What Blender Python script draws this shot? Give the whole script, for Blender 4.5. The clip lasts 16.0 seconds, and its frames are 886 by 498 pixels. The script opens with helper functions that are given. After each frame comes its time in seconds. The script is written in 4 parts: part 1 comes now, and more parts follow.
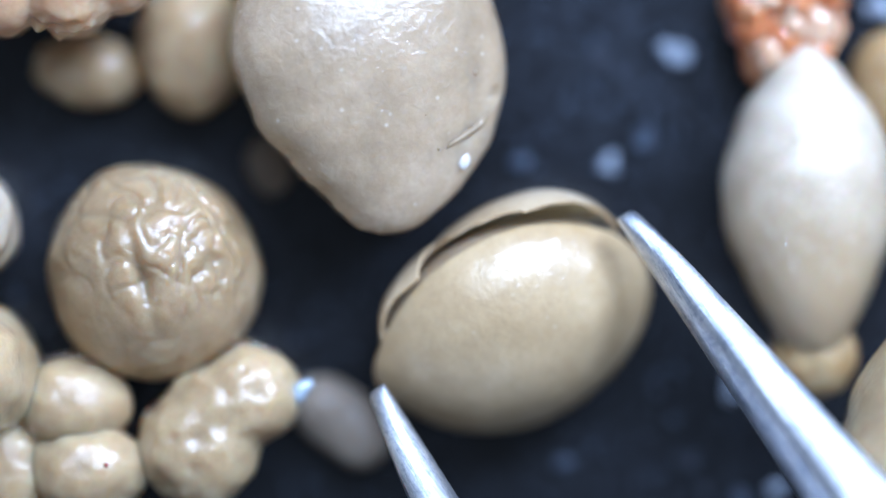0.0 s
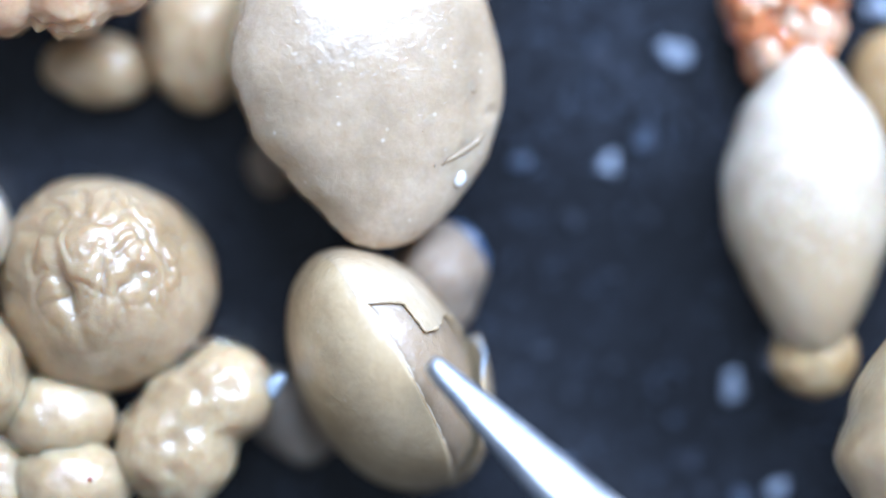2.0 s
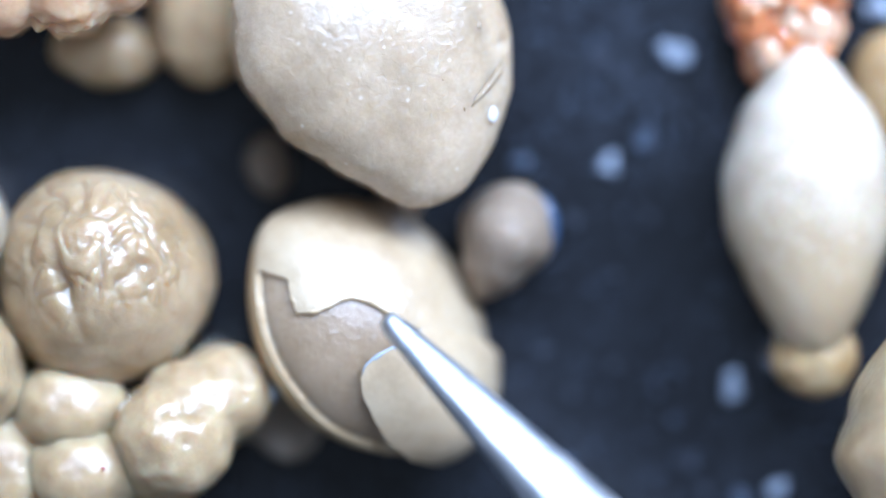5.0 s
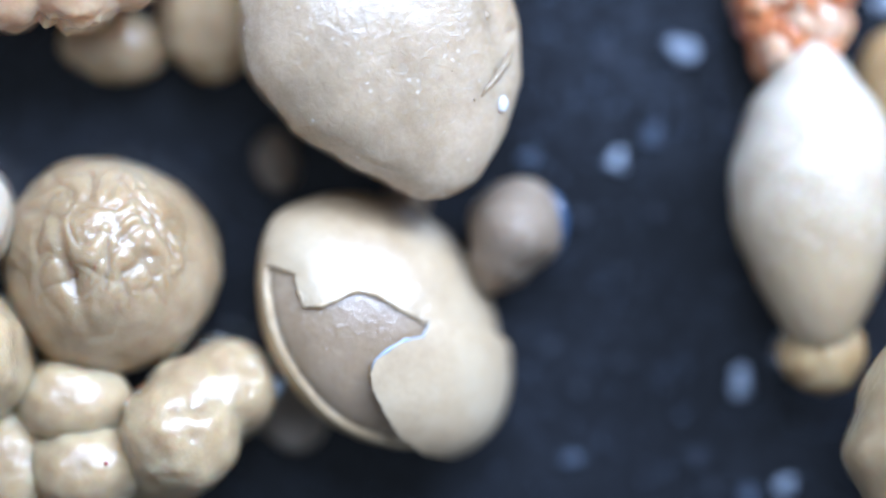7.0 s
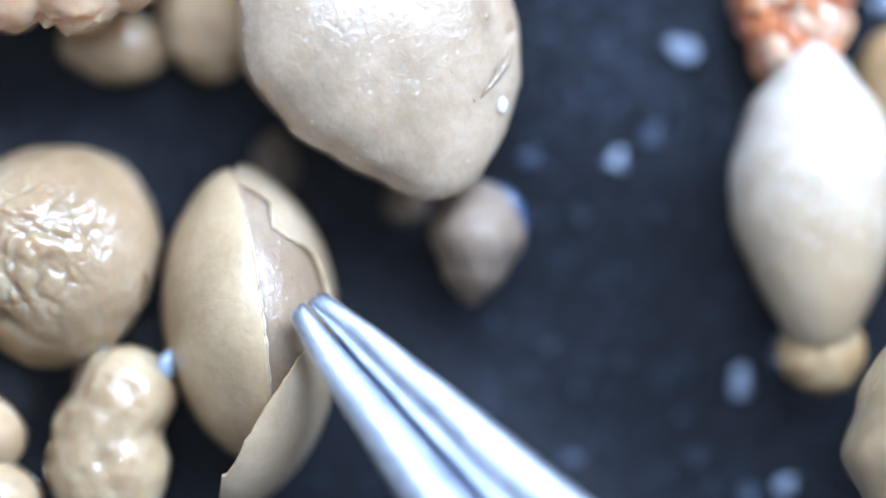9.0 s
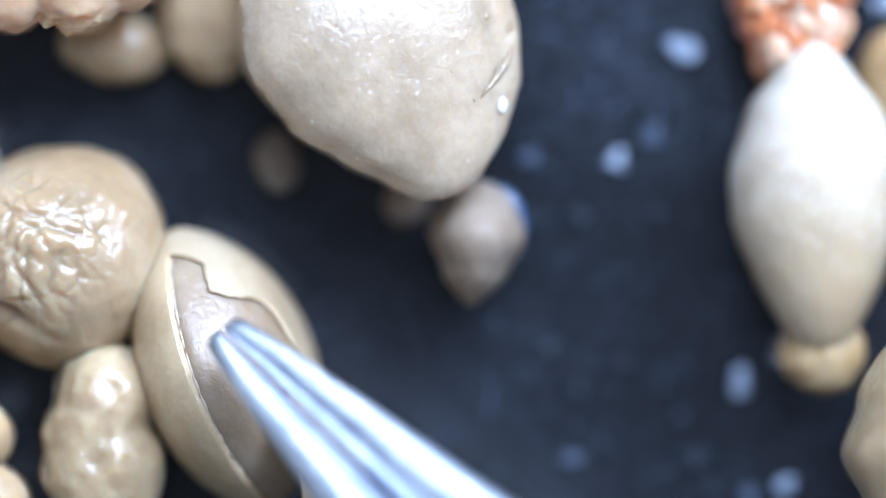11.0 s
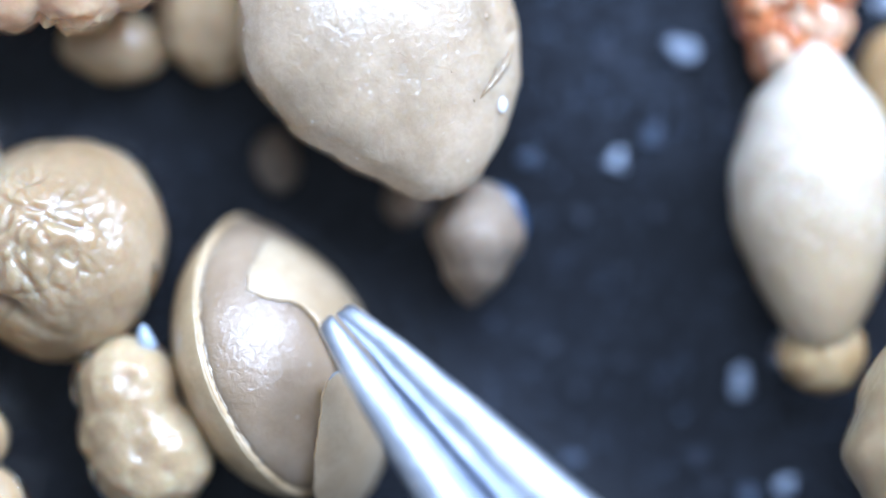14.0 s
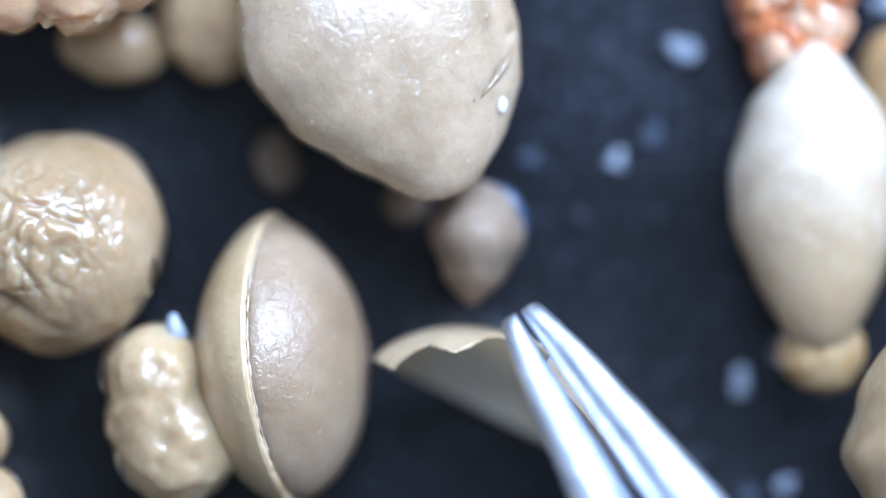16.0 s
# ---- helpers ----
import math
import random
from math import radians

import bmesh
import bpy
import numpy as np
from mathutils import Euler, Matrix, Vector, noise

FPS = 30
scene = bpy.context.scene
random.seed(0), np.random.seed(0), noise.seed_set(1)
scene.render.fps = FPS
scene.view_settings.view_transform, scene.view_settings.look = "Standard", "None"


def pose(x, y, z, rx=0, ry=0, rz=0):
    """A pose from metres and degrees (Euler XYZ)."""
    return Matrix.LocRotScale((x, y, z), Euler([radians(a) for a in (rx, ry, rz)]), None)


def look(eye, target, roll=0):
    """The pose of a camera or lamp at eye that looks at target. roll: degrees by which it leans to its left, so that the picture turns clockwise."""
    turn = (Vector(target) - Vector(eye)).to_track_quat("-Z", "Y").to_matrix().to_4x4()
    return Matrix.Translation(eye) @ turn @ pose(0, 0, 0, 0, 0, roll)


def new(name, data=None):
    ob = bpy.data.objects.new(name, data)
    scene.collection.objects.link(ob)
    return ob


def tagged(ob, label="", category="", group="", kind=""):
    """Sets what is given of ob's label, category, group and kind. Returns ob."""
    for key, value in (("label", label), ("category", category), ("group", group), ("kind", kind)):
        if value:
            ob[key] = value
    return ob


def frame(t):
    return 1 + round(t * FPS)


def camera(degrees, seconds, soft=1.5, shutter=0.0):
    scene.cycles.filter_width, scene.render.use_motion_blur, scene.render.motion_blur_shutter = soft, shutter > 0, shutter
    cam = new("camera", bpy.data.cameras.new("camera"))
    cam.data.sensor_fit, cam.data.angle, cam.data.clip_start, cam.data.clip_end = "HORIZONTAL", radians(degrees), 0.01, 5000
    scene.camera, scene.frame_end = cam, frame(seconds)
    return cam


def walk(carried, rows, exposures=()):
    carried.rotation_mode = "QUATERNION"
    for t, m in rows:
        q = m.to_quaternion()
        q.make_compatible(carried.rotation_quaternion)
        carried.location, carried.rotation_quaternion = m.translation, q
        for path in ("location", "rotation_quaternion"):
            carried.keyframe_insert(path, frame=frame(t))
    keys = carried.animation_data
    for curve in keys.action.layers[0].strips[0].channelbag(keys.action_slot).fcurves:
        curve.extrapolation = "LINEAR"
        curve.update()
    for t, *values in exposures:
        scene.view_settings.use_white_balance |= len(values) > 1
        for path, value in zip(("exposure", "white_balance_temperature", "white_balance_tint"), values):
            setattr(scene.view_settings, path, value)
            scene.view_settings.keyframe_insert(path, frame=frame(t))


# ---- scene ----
from mathutils import geometry

# Everything lies in a field about 10 mm wide under a stereo microscope that
# looks straight down on a black stage. MM turns millimetres into metres.
MM = 0.001
FOCUS_Z = 2.6            # height of the sharp plane over the stage, mm
REACH = 100.0            # from the lens to the sharp plane, mm
FIELD = 10.0             # width of the sharp field, mm
UNIT = FIELD / 1568.0    # plan unit on the sharp plane, mm
SHIFT = (14.0, -7.0)     # the stage is nudged once, by this many plan units

cam = camera(2 * math.degrees(math.atan(FIELD / 2 / REACH)), 16.0, soft=1.1)
cam.data.dof.use_dof = True
cam.data.dof.focus_distance = REACH * MM
cam.data.dof.aperture_fstop = 31.0


def nudge(t):
    return SHIFT if t >= 6.75 else (0.0, 0.0)


def at(x, y, z, t=0.0):
    """The place (metres) over plan point (x, y), z mm over the stage."""
    dx, dy = nudge(t)
    s = UNIT * (FOCUS_Z + REACH - z) / REACH
    return Vector(((x - dx - 784) * s, -(y - dy - 441) * s, z)) * MM


def eye(t):
    dx, dy = nudge(t)
    return pose(-dx * UNIT * MM, dy * UNIT * MM, (FOCUS_Z + REACH) * MM)


walk(cam, [(0.0, eye(0.0)), (6.7, eye(0.0)), (6.8, eye(7.0)), (16.0, eye(7.0))],
     exposures=[(0.0, -0.35), (0.5, -0.3), (1.0, -0.1), (1.5, 0.0), (4.0, 0.05), (6.5, -0.16), (7.0, -0.12), (7.5, -0.15), (8.0, -0.38), (8.5, -0.02),
                (9.0, -0.02), (11.5, 0.05), (12.0, 0.15), (13.0, 0.19), (13.5, 0.04), (14.0, 0.0), (14.5, -0.12), (15.0, -0.03), (16.0, -0.1)])

# ---------------------------------------------------------------- light
world = bpy.data.worlds.new("room")
scene.world = world
world.use_nodes = True
world.node_tree.nodes["Background"].inputs["Color"].default_value = (0.62, 0.78, 1.04, 1)
world.node_tree.nodes["Background"].inputs["Strength"].default_value = 0.40


def lamp(name, where, target, size, power, colour):
    data = bpy.data.lights.new(name, "AREA")
    data.shape, data.size, data.energy, data.color = "DISK", size * MM, power, colour
    ob = new(name, data)
    ob.matrix_world = look(Vector(where) * MM, Vector(target) * MM)
    return ob


# two lamps of the microscope: the main one beyond the top of the field, a weaker one beside it
lamp("microscope_lamp", (14, 58, 92), (0, 0, 1), 64, 0.225, (0.648, 0.846, 1.23))
lamp("microscope_lamp_side", (62, 60, 70), (5, 1, 1), 40, 0.196, (0.648, 0.846, 1.23))

# ---------------------------------------------------------------- materials


def nodes_of(name):
    m = bpy.data.materials.new(name)
    m.use_nodes = True
    nt = m.node_tree
    return m, nt, nt.nodes["Principled BSDF"]


def link(nt, a, b):
    nt.links.new(a, b)


def noise_node(nt, scale, detail=4.0, rough=0.55, dist=0.0, coord=None):
    n = nt.nodes.new("ShaderNodeTexNoise")
    n.inputs["Scale"].default_value = scale
    n.inputs["Detail"].default_value = detail
    n.inputs["Roughness"].default_value = rough
    n.inputs["Distortion"].default_value = dist
    if coord is not None:
        link(nt, coord, n.inputs["Vector"])
    return n


def ramp_node(nt, fac, stops):
    r = nt.nodes.new("ShaderNodeValToRGB")
    el = r.color_ramp.elements
    while len(el) < len(stops):
        el.new(0.5)
    for e, (p, c) in zip(el, stops):
        e.position, e.color = p, (*c, 1)
    link(nt, fac, r.inputs["Fac"])
    return r


def seed_skin(name, dark, mid, light, rough=0.42, coat=0.5, bump=0.03, grain=4200, blotch=900, sss=0.25, fleck=0.0, warm=0.98, film=0.08, end_shade=None, bleed=(1.0, 0.6, 0.38), mottle=0.2, gloss=0.25):
    """Moist organic skin: blotches, fine grain, small pale flecks and a wet film."""
    dark, mid, light = [(c[0] * warm * 0.985, c[1], c[2] * 1.06) for c in (dark, mid, light)]
    grain, bump = grain * 3.2, bump * 0.6
    m, nt, b = nodes_of(name)
    co = nt.nodes.new("ShaderNodeTexCoord").outputs["Object"]
    big = noise_node(nt, blotch, 5, 0.6, 0.4, co)
    col = ramp_node(nt, big.outputs["Fac"], [(0.28, dark), (0.5, mid), (0.74, light)])
    fine = noise_node(nt, grain, 4, 0.65, 0.0, co)
    mixc = nt.nodes.new("ShaderNodeMix")
    mixc.data_type, mixc.blend_type = "RGBA", "MULTIPLY"
    mixc.inputs["Factor"].default_value = mottle
    fr = ramp_node(nt, fine.outputs["Fac"], [(0.3, (0.72, 0.68, 0.62)), (0.62, (1.08, 1.06, 1.02))])
    link(nt, col.outputs["Color"], mixc.inputs["A"])
    link(nt, fr.outputs["Color"], mixc.inputs["B"])
    cloud = noise_node(nt, grain * 0.22, 6, 0.65, 0.2, co)
    cr = ramp_node(nt, cloud.outputs["Fac"], [(0.34, (0.84, 0.81, 0.75)), (0.5, (0.97, 0.96, 0.94)), (0.7, (1.12, 1.13, 1.14))])
    mixd = nt.nodes.new("ShaderNodeMix")
    mixd.data_type, mixd.blend_type = "RGBA", "MULTIPLY"
    mixd.inputs["Factor"].default_value = min(1.0, mottle * 2.6)
    link(nt, mixc.outputs["Result"], mixd.inputs["A"])
    link(nt, cr.outputs["Color"], mixd.inputs["B"])
    last = mixd.outputs["Result"]
    if fleck:
        vor = nt.nodes.new("ShaderNodeTexVoronoi")
        vor.inputs["Scale"].default_value = 3600
        link(nt, co, vor.inputs["Vector"])
        vr = ramp_node(nt, vor.outputs["Distance"], [(0.03, (fleck, fleck, fleck)), (0.13, (0, 0, 0))])
        mf = nt.nodes.new("ShaderNodeMix")
        mf.data_type = "RGBA"
        link(nt, vr.outputs["Color"], mf.inputs["Factor"])
        link(nt, last, mf.inputs["A"])
        mf.inputs["B"].default_value = (0.82, 0.76, 0.68, 1)
        last = mf.outputs["Result"]
    if end_shade:
        # tan paints in the weaker light towards the stalk end, with a mottled border
        tan, y0, y1 = end_shade
        sep = nt.nodes.new("ShaderNodeSeparateXYZ")
        link(nt, co, sep.inputs["Vector"])
        ad = nt.nodes.new("ShaderNodeMath")
        ad.operation = "MULTIPLY_ADD"
        link(nt, noise_node(nt, 2600, 5, 0.7, 0.3, co).outputs["Fac"], ad.inputs[0])
        ad.inputs[1].default_value = 1.6 * MM
        link(nt, sep.outputs["Y"], ad.inputs[2])
        mr = nt.nodes.new("ShaderNodeMapRange")
        mr.inputs["From Min"].default_value, mr.inputs["From Max"].default_value = (y0 + 0.8) * MM, (y1 + 0.8) * MM
        link(nt, ad.outputs["Value"], mr.inputs["Value"])
        ms = nt.nodes.new("ShaderNodeMix")
        ms.data_type = "RGBA"
        link(nt, mr.outputs["Result"], ms.inputs["Factor"])
        ms.inputs["A"].default_value = (*tan, 1)
        link(nt, last, ms.inputs["B"])
        last = ms.outputs["Result"]
    link(nt, last, b.inputs["Base Color"])
    rr = nt.nodes.new("ShaderNodeMapRange")
    rr.inputs["To Min"].default_value, rr.inputs["To Max"].default_value = rough - 0.1, rough + 0.14
    link(nt, big.outputs["Fac"], rr.inputs["Value"])
    link(nt, rr.outputs["Result"], b.inputs["Roughness"])
    bm1 = nt.nodes.new("ShaderNodeBump")
    bm1.inputs["Strength"].default_value = 0.7
    bm1.inputs["Distance"].default_value = bump * 1.3 * MM
    bm2 = nt.nodes.new("ShaderNodeBump")
    bm2.inputs["Strength"].default_value = 1.0
    bm2.inputs["Distance"].default_value = bump * 2.0 * MM
    mid_n = noise_node(nt, grain * 0.4, 3, 0.5, 0.6, co)
    link(nt, mid_n.outputs["Fac"], bm2.inputs["Height"])
    link(nt, fine.outputs["Fac"], bm1.inputs["Height"])
    # tiny domes all over the skin, each with its own glint
    dome = nt.nodes.new("ShaderNodeTexVoronoi")
    dome.inputs["Scale"].default_value = max(6000.0, grain * 0.5)
    link(nt, co, dome.inputs["Vector"])
    dr = ramp_node(nt, dome.outputs["Distance"], [(0.0, (1, 1, 1)), (0.45, (0, 0, 0))])
    dr.color_ramp.interpolation = "EASE"
    bm4 = nt.nodes.new("ShaderNodeBump")
    bm4.inputs["Strength"].default_value = 1.0
    bm4.inputs["Distance"].default_value = bump * 0.75 * MM
    link(nt, dr.outputs["Color"], bm4.inputs["Height"])
    link(nt, bm2.outputs["Normal"], bm4.inputs["Normal"])
    link(nt, bm4.outputs["Normal"], bm1.inputs["Normal"])
    bm3 = nt.nodes.new("ShaderNodeBump")
    bm3.inputs["Strength"].default_value = 0.6
    bm3.inputs["Distance"].default_value = bump * 1.6 * MM
    link(nt, mid_n.outputs["Fac"], bm3.inputs["Height"])
    link(nt, bm3.outputs["Normal"], b.inputs["Normal"])
    link(nt, bm1.outputs["Normal"], b.inputs["Coat Normal"])
    b.inputs["Coat IOR"].default_value = 1.62
    b.inputs["Specular IOR Level"].default_value = gloss
    b.inputs["Coat Weight"].default_value = coat
    b.inputs["Coat Roughness"].default_value = film
    b.inputs["Subsurface Weight"].default_value = min(1.0, sss * 2.6)
    b.inputs["Subsurface Radius"].default_value = bleed
    b.inputs["Subsurface Scale"].default_value = 0.6 * MM
    return m


SKIN_BIG = seed_skin("grey_beige_wet_skin", (0.33, 0.252, 0.157), (0.436, 0.336, 0.215), (0.512, 0.41, 0.285), 0.40, 0.7, 0.016, 5600, 600, 0.4, 0.34, 1.04, 0.2, None, (0.8, 0.6, 0.42), 0.24, 0.4)
SKIN_BALL = seed_skin("wrinkled_brown_skin", (0.30, 0.20, 0.10), (0.395, 0.272, 0.150), (0.47, 0.352, 0.22), 0.36, 0.75, 0.020, 4200, 700, 0.4, 0.0, 1.0, 0.2)
SKIN_LOBE = seed_skin("lobed_tan_skin", (0.34, 0.225, 0.120), (0.455, 0.330, 0.185), (0.56, 0.43, 0.265), 0.36, 0.6, 0.015, 4400, 900, 0.38, 0.0, 1.0, 0.15)
# last value: tan lower end that carries the weaker light there
SKIN_PALE = seed_skin("pale_smooth_skin", (0.50, 0.395, 0.285), (0.62, 0.515, 0.39), (0.71, 0.615, 0.50), 0.40, 0.9, 0.014, 3200, 800, 0.35, 0.0, 0.98, 0.2, ((0.46, 0.345, 0.215), -0.9, 0.5))
SKIN_PINK = seed_skin("pinkish_knobbly_skin", (0.46, 0.25, 0.13), (0.58, 0.36, 0.21), (0.66, 0.47, 0.31), 0.38, 0.5, 0.025, 3600, 1100, 0.4)
SKIN_GREY = seed_skin("dull_brown_skin", (0.20, 0.155, 0.115), (0.29, 0.23, 0.175), (0.37, 0.31, 0.25), 0.5, 0.2, 0.02, 3000, 800, 0.15)
SKIN_NECK = seed_skin("yellowish_translucent_tissue", (0.28, 0.17, 0.075), (0.38, 0.25, 0.115), (0.48, 0.35, 0.19), 0.4, 0.6, 0.012, 2000, 900, 0.3, 0.0, 1.0, 0.22)
SKIN_RED = seed_skin("orange_red_clump", (0.48, 0.09, 0.025), (0.66, 0.22, 0.085), (0.88, 0.56, 0.36), 0.3, 1.0, 0.02, 3000, 1300, 0.25, 0.0, 1.0)
SKIN_RED_PALE = seed_skin("pale_pink_tissue", (0.60, 0.27, 0.14), (0.72, 0.42, 0.27), (0.82, 0.58, 0.44), 0.3, 1.0, 0.02, 3000, 1300, 0.25, 0.0, 1.0)
# kept dark: the shade these low seeds lie in is in the colour
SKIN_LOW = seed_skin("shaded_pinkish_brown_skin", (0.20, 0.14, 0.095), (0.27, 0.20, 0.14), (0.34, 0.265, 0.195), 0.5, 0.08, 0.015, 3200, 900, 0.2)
SHELL_OUT = seed_skin("seed_coat_tan", (0.43, 0.295, 0.162), (0.525, 0.385, 0.232), (0.62, 0.490, 0.328), 0.42, 1.0, 0.012, 4200, 420, 0.22, 0.0, 1.01, 0.24, None, (0.3, 0.275, 0.245), 0.2, 0.8)
SHELL_TAN = seed_skin("seed_coat_brownish", (0.425, 0.290, 0.146), (0.55, 0.398, 0.220), (0.63, 0.488, 0.295), 0.42, 0.8, 0.014, 4200, 420, 0.22, 0.16, 1.01, 0.2, None, (0.3, 0.275, 0.245), 0.22, 0.6)
SHELL_EDGE = seed_skin("seed_coat_broken_edge", (0.46, 0.295, 0.14), (0.57, 0.40, 0.22), (0.69, 0.53, 0.34), 0.42, 0.9, 0.03, 5200, 1500, 0.15, 0.0, 1.03, 0.15, None, (0.3, 0.27, 0.24))
SHELL_IN = seed_skin("seed_coat_lining", (0.62, 0.50, 0.35), (0.70, 0.585, 0.435), (0.77, 0.67, 0.53), 0.4, 0.5, 0.01, 4200, 700, 0.3, 0.0, 1.0, 0.25, None, (0.34, 0.29, 0.23), 0.1)
KERNEL = seed_skin("greyish_wet_kernel", (0.272, 0.184, 0.106), (0.345, 0.242, 0.148), (0.42, 0.312, 0.208), 0.36, 0.8, 0.018, 7500, 700, 0.38, 0.2, 1.0, 0.17, None, (0.6, 0.5, 0.35), 0.16)


def steel():
    m, nt, b = nodes_of("brushed_steel")
    co = nt.nodes.new("ShaderNodeTexCoord").outputs["Object"]
    mp = nt.nodes.new("ShaderNodeMapping")
    mp.inputs["Scale"].default_value = (1.0, 0.06, 1.0)
    link(nt, co, mp.inputs["Vector"])
    n = noise_node(nt, 9000, 4, 0.7, 0.0, mp.outputs["Vector"])
    g = noise_node(nt, 1500, 5, 0.6, 0.3, co)
    c = ramp_node(nt, g.outputs["Fac"], [(0.3, (0.66, 0.70, 0.76)), (0.65, (0.90, 0.92, 0.95))])
    scr = noise_node(nt, 14000, 5, 0.8, 0.0, mp.outputs["Vector"])
    pit = noise_node(nt, 7000, 5, 0.8, 0.4, co)
    sr = ramp_node(nt, scr.outputs["Fac"], [(0.36, (0.5, 0.54, 0.62)), (0.56, (1, 1, 1))])
    pr = ramp_node(nt, pit.outputs["Fac"], [(0.34, (0.55, 0.6, 0.68)), (0.52, (1, 1, 1))])
    tint = c.outputs["Color"]
    for worn in (sr, pr):
        mx = nt.nodes.new("ShaderNodeMix")
        mx.data_type, mx.blend_type = "RGBA", "MULTIPLY"
        mx.inputs["Factor"].default_value = 0.8
        link(nt, tint, mx.inputs["A"])
        link(nt, worn.outputs["Color"], mx.inputs["B"])
        tint = mx.outputs["Result"]
    link(nt, tint, b.inputs["Base Color"])
    b.inputs["Metallic"].default_value = 1.0
    r = nt.nodes.new("ShaderNodeMapRange")
    r.inputs["To Min"].default_value, r.inputs["To Max"].default_value = 0.34, 0.56
    link(nt, g.outputs["Fac"], r.inputs["Value"])
    link(nt, r.outputs["Result"], b.inputs["Roughness"])
    bp = nt.nodes.new("ShaderNodeBump")
    bp.inputs["Strength"].default_value, bp.inputs["Distance"].default_value = 0.8, 0.012 * MM
    link(nt, n.outputs["Fac"], bp.inputs["Height"])
    link(nt, bp.outputs["Normal"], b.inputs["Normal"])
    return m


def stage_black():
    m, nt, b = nodes_of("black_stage_with_dust")
    co = nt.nodes.new("ShaderNodeTexCoord").outputs["Object"]
    big = noise_node(nt, 420, 5, 0.6, 0.6, co)
    fine = noise_node(nt, 2600, 6, 0.75, 0.3, co)
    # a smear of dried dust, thickest a little beyond the large seed
    off = nt.nodes.new("ShaderNodeVectorMath")
    off.operation = "SUBTRACT"
    off.inputs[1].default_value = at(1150, 90, 0.0)
    link(nt, co, off.inputs[0])
    far = nt.nodes.new("ShaderNodeVectorMath")
    far.operation = "LENGTH"
    link(nt, off.outputs["Vector"], far.inputs[0])
    smear = nt.nodes.new("ShaderNodeMapRange")
    smear.interpolation_type = "SMOOTHSTEP"
    smear.inputs["From Min"].default_value, smear.inputs["From Max"].default_value = 0.2 * MM, 2.1 * MM
    smear.inputs["To Min"].default_value, smear.inputs["To Max"].default_value = 0.34, 0.0
    link(nt, far.outputs["Value"], smear.inputs["Value"])
    up = nt.nodes.new("ShaderNodeMath")
    link(nt, big.outputs["Fac"], up.inputs[0])
    link(nt, smear.outputs["Result"], up.inputs[1])
    film = ramp_node(nt, up.outputs["Value"], [(0.46, (0.0, 0.0, 0.0)), (0.86, (1, 1, 1))])
    spots = ramp_node(nt, fine.outputs["Fac"], [(0.44, (0.1, 0.1, 0.1)), (0.70, (1, 1, 1))])
    mu = nt.nodes.new("ShaderNodeMath")
    mu.operation = "MULTIPLY"
    link(nt, film.outputs["Color"], mu.inputs[0])
    link(nt, spots.outputs["Color"], mu.inputs[1])
    c = nt.nodes.new("ShaderNodeMix")
    c.data_type = "RGBA"
    c.inputs["A"].default_value = (0.0074, 0.0086, 0.0112, 1)
    c.inputs["B"].default_value = (0.036, 0.042, 0.055, 1)
    link(nt, mu.outputs["Value"], c.inputs["Factor"])
    link(nt, c.outputs["Result"], b.inputs["Base Color"])
    b.inputs["Roughness"].default_value = 0.2
    b.inputs["Specular IOR Level"].default_value = 0.32
    bp = nt.nodes.new("ShaderNodeBump")
    bp.inputs["Strength"].default_value, bp.inputs["Distance"].default_value = 0.5, 0.005 * MM
    link(nt, fine.outputs["Fac"], bp.inputs["Height"])
    link(nt, bp.outputs["Normal"], b.inputs["Normal"])
    return m


def plain(name, colour, rough=0.4, coat=0.0, glass=0.0):
    m, nt, b = nodes_of(name)
    co = nt.nodes.new("ShaderNodeTexCoord").outputs["Object"]
    n = noise_node(nt, 3000, 3, 0.6, 0.0, co)
    c = ramp_node(nt, n.outputs["Fac"], [(0.3, tuple(v * 0.75 for v in colour)), (0.7, colour)])
    link(nt, c.outputs["Color"], b.inputs["Base Color"])
    b.inputs["Roughness"].default_value = rough
    b.inputs["Coat Weight"].default_value = coat
    b.inputs["Transmission Weight"].default_value = glass
    b.inputs["IOR"].default_value = 1.33 if glass else 1.45
    return m


STEEL = steel()
STAGE = stage_black()
CRUMB = plain("bluish_white_crumb", (0.36, 0.42, 0.52), 0.3, 0.8)
CRUMB_DIM = plain("grey_blue_crumb", (0.022, 0.028, 0.042), 0.7, 0.0)
CRUMB_MID = plain("blue_grey_crumb", (0.07, 0.095, 0.14), 0.5, 0.1)
DUST = plain("grey_dust", (0.10, 0.13, 0.19), 0.7)
# blue reflection off water, painted as an opaque colour
PAINTED_SHEEN = plain("painted_blue_sheen", (0.04, 0.08, 0.155), 0.3, 0.4)
# pale opaque water whose colour also carries its bright glint
CLOUDY = plain("cloudy_water_glint", (0.36, 0.43, 0.50), 0.15, 1.0)
CREASE = plain("brown_crease", (0.35, 0.25, 0.15), 0.45, 0.3)
PALE_SPOT = plain("shiny_pale_wart", (0.72, 0.69, 0.64), 0.2, 1.0)
MEMBRANE = plain("glistening_membrane", (0.66, 0.55, 0.42), 0.22, 1.0)
WATER = plain("clear_water", (0.95, 0.97, 1.0), 0.02, 0.0, 1.0)

